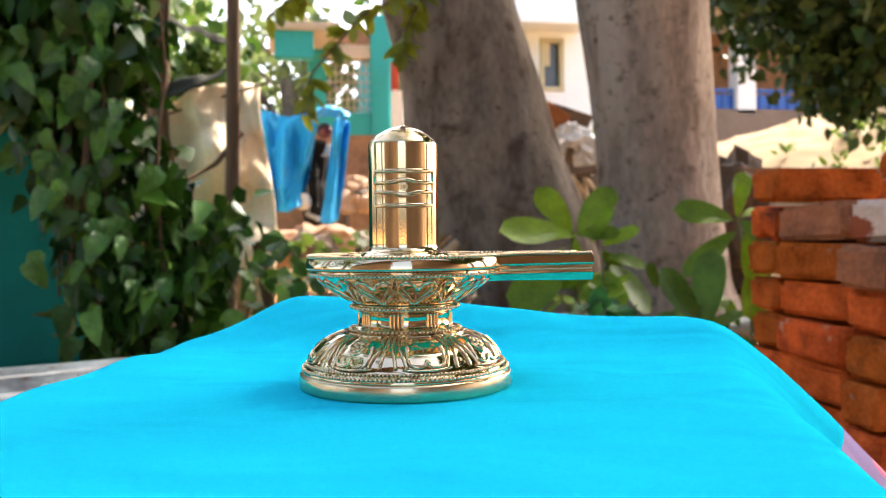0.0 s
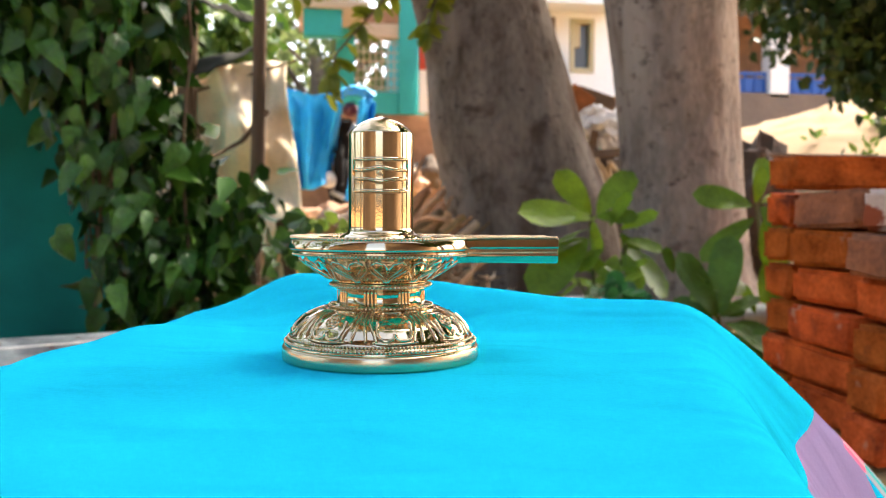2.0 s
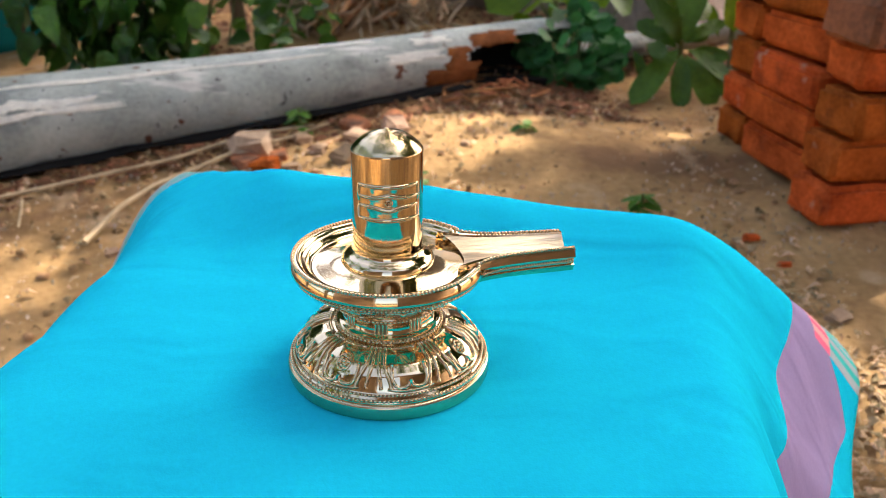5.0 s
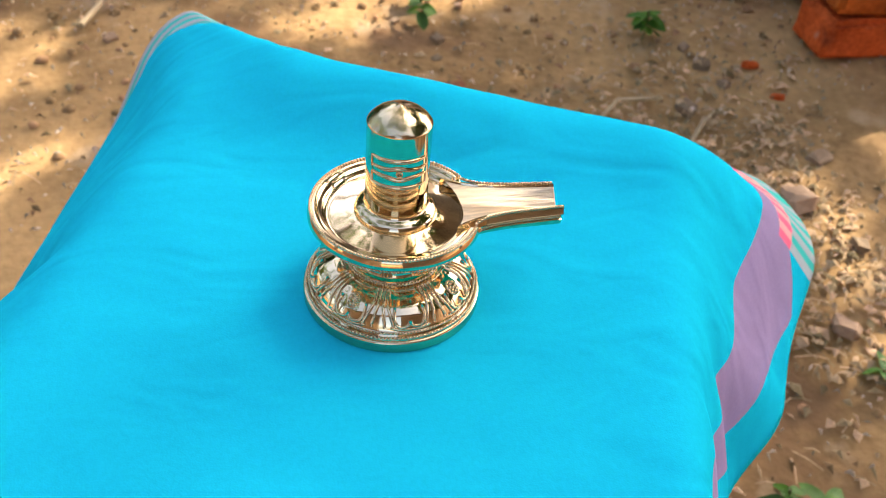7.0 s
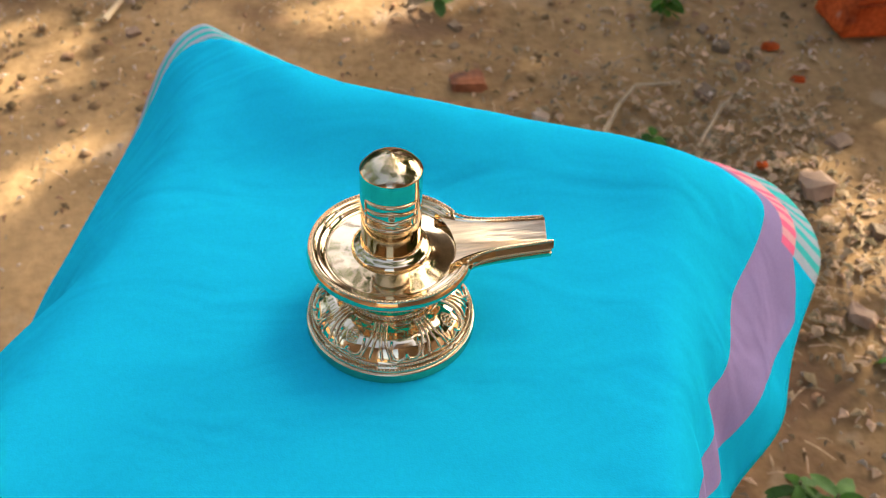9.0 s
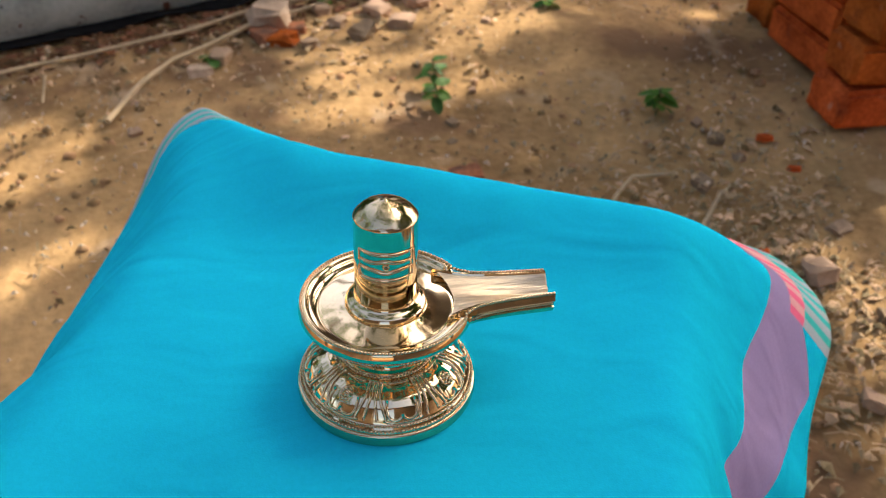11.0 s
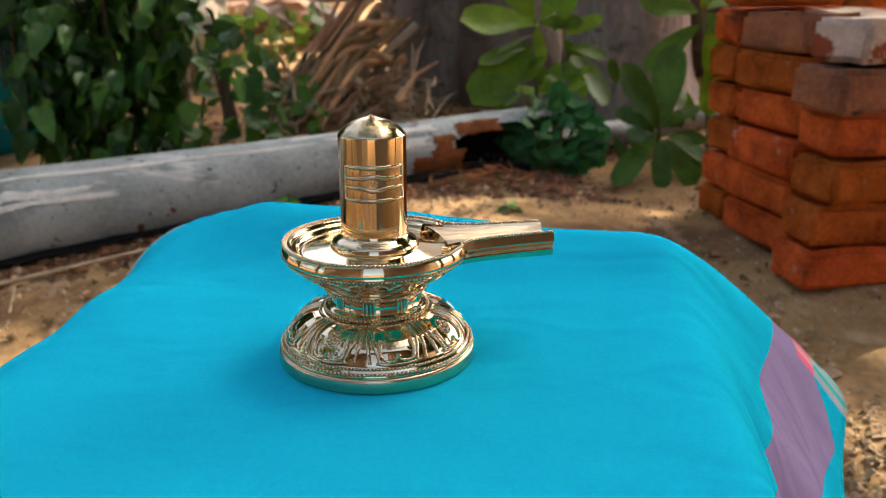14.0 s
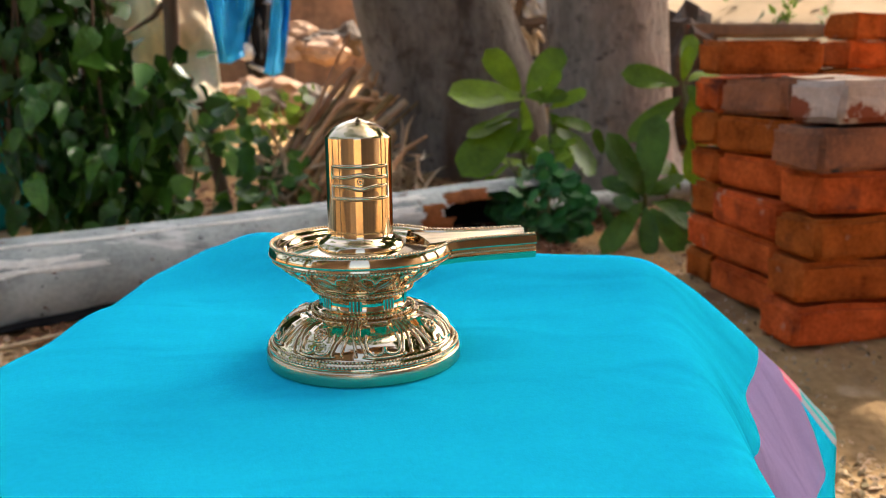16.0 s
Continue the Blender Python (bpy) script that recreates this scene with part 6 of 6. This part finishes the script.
# ---- trees beyond and around ----
def far_tree(x, y, r, top, seed, low=0.6, leaf=0.26, count=60, per=24, stem=None, mat=LEAF_TREE, more=()):
    rng = np.random.default_rng(seed)
    ob = empty("tree", "leafy green tree round the yard, some unseen and added for shade", "tree", "trees round the yard")
    cx, x = x, stem or x
    z = land(x, y)
    raw("trunk", *bark_trunk([(x, y, z - 0.1, 0.16), (x + 0.1, y, top * 0.5, 0.12), (x, y, top * 0.8, 0.06)], 12, 14, seed), BARK, ob)
    for k in range(4):
        a = k * 1.7 + seed
        limb(ob, (x + 0.1, y, top * (0.4 if cx == x else 0.62)), (cx + r * 0.6 * math.cos(a), y + r * 0.6 * math.sin(a), top * 0.7), 0.06, 0.015)
    mid = (low + top) / 2
    pts = clumps(rng, (cx, y, mid), (r, r, (top - low) / 2), count, per, leaf * 1.1)
    for c in more:
        pts += clumps(rng, *c)
    pts = thinned(pts, rng)
    tagged(raw("crown", *leaf_cloud(pts, leaf, rng), mat, ob), kind="stuff")


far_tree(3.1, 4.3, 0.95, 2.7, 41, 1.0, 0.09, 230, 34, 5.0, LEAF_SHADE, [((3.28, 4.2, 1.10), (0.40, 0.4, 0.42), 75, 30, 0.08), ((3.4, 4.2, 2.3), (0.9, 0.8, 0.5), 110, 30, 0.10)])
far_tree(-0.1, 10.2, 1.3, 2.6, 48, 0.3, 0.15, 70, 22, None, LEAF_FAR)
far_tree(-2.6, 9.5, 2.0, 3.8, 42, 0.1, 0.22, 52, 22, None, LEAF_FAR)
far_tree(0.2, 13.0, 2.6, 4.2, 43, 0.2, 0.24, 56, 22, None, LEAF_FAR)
far_tree(-5.5, 7.0, 2.2, 4.5, 44, 0.2)
far_tree(4.0, 15.0, 3.0, 6.5, 45, 1.0)
far_tree(-1.3, 5.2, 0.8, 2.4, 47, 0.9, 0.12, 34, 22, more=[((-0.62, 5.0, 1.06), (0.26, 0.25, 0.20), 30, 22, 0.07)])
# four unseen trees added east and west to hold back sky light
far_tree(3.0, -0.7, 1.5, 3.7, 55, 1.3, 0.15, 230, 28)
far_tree(3.2, 0.5, 1.1, 3.6, 56, 1.3, 0.15, 150, 28)
far_tree(-3.6, 1.2, 1.5, 4.0, 51, 0.3, 0.26, 26)
far_tree(-3.4, -0.6, 1.3, 4.0, 52, 0.4, 0.26, 22)
# ---- stones, fragments and litter on the soil ----
rng = np.random.default_rng(99)


def fragment(x, y, size, mat, label, category, seed, group):
    bm = bmesh.new()
    bmesh.ops.create_cube(bm, size=1)
    bmesh.ops.bevel(bm, geom=list(bm.edges), offset=0.16, segments=1, affect="EDGES")
    r = random.Random(seed)
    for v in bm.verts:
        v.co = Vector((v.co.x * size[0], v.co.y * size[1], v.co.z * size[2])) + Vector([r.uniform(-0.12, 0.12) * s for s in size])
    ob = link("stone" if category == "stone" else "brick_fragment", bm, mat, False)
    ob.matrix_world = pose(x, y, land(x, y) + size[2] * 0.33, r.uniform(-14, 14), r.uniform(-14, 14), r.uniform(0, 180))
    tagged(ob, label, category, group)


frags = [(-0.075, 1.335, 0.105, BRICK_BEIGE), (-0.03, 1.29, 0.04, BRICK_DARK), (-0.085, 1.27, 0.060, BRICK_DARK), (-0.06, 1.25, 0.055, BRICK), (-0.205, 1.165, 0.045, BRICK_BEIGE), (0.30, 0.70, 0.03, BRICK_BEIGE), (0.13, 1.40, 0.06, BRICK_DARK), (0.70, 0.72, 0.018, BRICK), (0.22, 1.42, 0.05, BRICK_DARK), (0.58, 0.56, 0.02, BRICK), (0.205, 0.79, 0.055, BRICK_DARK), (0.69, 0.80, 0.025, BRICK)]
for k, (x, y, s, m) in enumerate(frags):
    fragment(x, y, (s, s * 0.75, s * 0.42), m, "broken chip of old brick lying on soil", "brick", k, "brick fragments")
stones = [(0.092, 1.243, 0.05), (0.05, 1.30, 0.035), (0.17, 1.27, 0.045), (-0.01, 1.22, 0.035), (-0.165, 1.20, 0.04), (0.13, 1.33, 0.05), (0.20, 0.88, 0.018), (0.55, 0.71, 0.03), (0.02, 1.36, 0.04), (0.21, 1.36, 0.06), (0.56, 0.47, 0.04),
          (0.60, 0.86, 0.018), (0.63, 0.76, 0.02), (0.26, 1.02, 0.014), (0.33, 1.25, 0.02), (-0.3, 1.0, 0.02), (-0.5, 0.9, 0.018), (0.68, 0.42, 0.025), (0.60, 0.30, 0.03), (-0.22, 1.33, 0.03), (0.632, 0.505, 0.048), (0.612, 0.812, 0.024), (0.21, 0.93, 0.022), (0.15, 0.99, 0.014), (0.70, 0.58, 0.03)]
for k, (x, y, s) in enumerate(stones):
    fragment(x, y, (s, s * 0.8, s * 0.55), STONE, "small pale stone lying on the sandy soil", "stone", 50 + k, "loose stones")


def scatter(count, x0, x1, y0, y1, dense=None):
    out = []
    while len(out) < count:
        x, y = rng.uniform(x0, x1), rng.uniform(y0, y1)
        if dense is None or rng.uniform() < dense(x, y):
            out.append((x, y, land(x, y) + 0.004))
    return out


def flat_chips(places, size):
    n = len(places)
    verts, faces = [], []
    for p in places:
        a, s, w = rng.uniform(0, math.tau), size * rng.uniform(0.35, 1.4), rng.uniform(0.15, 0.7)
        d, e = np.array([math.cos(a), math.sin(a), rng.uniform(-0.25, 0.25)]), np.array([-math.sin(a), math.cos(a), rng.uniform(-0.25, 0.25)])
        k = len(verts)
        up = np.array([0, 0, rng.uniform(0.001, 0.006)])
        g = noise.noise(Vector((p[0] * 3, p[1] * 3, 0))) * 0.014 + noise.noise(Vector((p[0] * 13, p[1] * 13, 4))) * 0.006
        c = np.array(p) + (0, 0, g)
        verts += [c - d * s, c - e * s * w + up, c + d * s, c + e * s * w + up, c + up * 1.6]
        faces += [(k, k + 1, k + 4), (k + 1, k + 2, k + 4), (k + 2, k + 3, k + 4), (k + 3, k, k + 4)]
    return verts, faces


def clods(places, size):
    """Low rough lumps of soil."""
    verts, faces = [], []
    for x, y, z in places:
        g = noise.noise(Vector((x * 3, y * 3, 0))) * 0.014 + noise.noise(Vector((x * 13, y * 13, 4))) * 0.006
        s, a0, k = size * rng.uniform(0.3, 1.0) ** 2 + 0.0015, rng.uniform(0, math.tau), len(verts)
        for r, h in ((1.0, -0.2), (0.85, 0.35)):
            for j in range(6):
                q, a = s * r * rng.uniform(0.75, 1.2), a0 + j * math.tau / 6
                verts.append((x + q * math.cos(a), y + q * math.sin(a), z - 0.004 + g + s * h * rng.uniform(0.7, 1.2)))
        verts.append((x, y, z - 0.004 + g + s * rng.uniform(0.45, 0.75)))
        for j in range(6):
            i = (j + 1) % 6
            faces += [(k + j, k + i, k + 6 + i, k + 6 + j), (k + 6 + j, k + 6 + i, k + 12)]
    return verts, faces


corner = lambda x, y: math.exp(-((x - 0.52) / 0.22) ** 2 - ((y - 0.50) / 0.22) ** 2)
band = lambda x, y: 0.25 + 0.75 * math.exp(-((y - 1.30 - 0.25 * x) / 0.14) ** 2)
tagged(raw("leaf_litter", *flat_chips(scatter(2300, 0.1, 1.0, 0.0, 0.95, corner) + scatter(1300, -1.0, 0.8, 0.7, 1.65, band), 0.009), LITTER, smooth=False), "scattered dry leaf scraps and chips on soil", "litter", kind="stuff")
by_pipe = lambda x, y: math.exp(-((y - 1.42 - 0.25 * x) / 0.07) ** 2) * (0.4 + 0.6 * noise.noise(Vector((x * 5, y * 5, 3))) + 0.3)
# second and third scatter darken the soil in place of shade under the shrubs
tagged(raw("dead_leaves_and_shade", *flat_chips(scatter(1100, -0.7, 0.7, 1.05, 1.7, by_pipe) + scatter(1500, 0.40, 1.35, 1.38, 2.0, lambda x, y: 0.3 + noise.noise(Vector((x * 4, y * 4, 9)))) + scatter(1900, -0.2, 1.3, 1.75, 2.75), 0.018), LITTER_SHADE_BROWN, smooth=False), "brown dead leaf scraps along the iron pipe, spread further back as shade", "litter", kind="stuff")
tagged(raw("gravel", *flat_chips(scatter(5200, -1.2, 1.2, -0.1, 1.9), 0.005), STONE_FINE, smooth=False), "fine pale grit scattered over the soil", "grit", kind="stuff")
tagged(raw("soil_crumbs", *flat_chips(scatter(1900, -1.2, 1.2, -0.1, 1.9), 0.007), SOIL_DARK, smooth=False), "dark soil crumbs scattered over the ground", "soil crumbs", kind="stuff")


tagged(raw("soil_clods", *clods(scatter(1000, -1.1, 1.1, -0.1, 1.5), 0.009), CLOD), "small rough clods of dry brown soil", "soil clods", kind="stuff")


def straws(places, size):
    """Thin flat bits of straw, a little curled off the ground."""
    verts, faces = [], []
    for x, y, z in places:
        g = noise.noise(Vector((x * 3, y * 3, 0))) * 0.014 + noise.noise(Vector((x * 13, y * 13, 4))) * 0.006
        a, s, k = rng.uniform(0, math.tau), size * rng.uniform(0.4, 1.3), len(verts)
        d, e = np.array([math.cos(a), math.sin(a), 0]), np.array([-math.sin(a), math.cos(a), 0]) * 0.0009
        c, up = np.array([x, y, z + g + 0.001]), np.array([0, 0, rng.uniform(0.001, 0.006)])
        for t, lift in ((-1, rng.uniform(0, 1)), (0, 1), (1, 0)):
            verts += [c + d * s * t - e + up * lift, c + d * s * t + e + up * lift]
        faces += [(k, k + 1, k + 3, k + 2), (k + 2, k + 3, k + 5, k + 4)]
    return verts, faces


tagged(raw("straw_bits", *straws(scatter(520, 0.2, 1.0, 0.1, 0.95, corner) + scatter(420, -0.9, 0.9, 0.6, 1.6), 0.016), LITTER, smooth=False), "thin dry bits of straw strewn over the soil", "straw", kind="stuff")


def vine(pts, r, label, mat=STRAW):
    ob = empty("dry_vine", label, "stem", "dry stems")
    pts = [Vector((x, y, land(x, y) + h)) for x, y, h in pts]
    part("stalk", tube(bmesh.new(), pts, [r * (1 - 0.4 * k / len(pts)) for k in range(len(pts))], 6), mat, ob)


vine([(-0.345, 1.03, 0.01), (-0.30, 1.12, 0.018), (-0.25, 1.20, 0.012), (-0.18, 1.235, 0.02), (-0.10, 1.31, 0.02), (0.0, 1.36, 0.015), (0.08, 1.43, 0.01)], 0.005, "long dry straw-coloured stem trailing on the soil")
vine([(-0.62, 1.20, 0.01), (-0.40, 1.24, 0.02), (-0.22, 1.30, 0.02), (-0.08, 1.36, 0.03), (0.05, 1.40, 0.02)], 0.004, "long dry straw-coloured stem trailing on the soil")
vine([(0.36, 0.62, 0.006), (0.41, 0.69, 0.02), (0.45, 0.735, 0.012), (0.52, 0.735, 0.008)], 0.004, "crooked dry twig lying on the soil")
vine([(0.50, 0.60, 0.008), (0.56, 0.67, 0.015), (0.60, 0.70, 0.008)], 0.0035, "crooked dry twig lying on the soil")
vine([(-0.47, 1.17, 0.0), (-0.45, 1.12, 0.05), (-0.455, 1.09, 0.02)], 0.003, "thin dry twig sticking out of soil")
for k in range(16):
    x, y = rng.uniform(0.36, 0.56), rng.uniform(1.46, 1.62)
    vine([(x, y, 0.005), (x + rng.uniform(-0.06, 0.06), y + rng.uniform(-0.04, 0.04), 0.02), (x + rng.uniform(-0.1, 0.1), y + rng.uniform(-0.06, 0.06), 0.012)], 0.0035, "rust-brown dry twig by the broken pipe end", TWIG_RED)
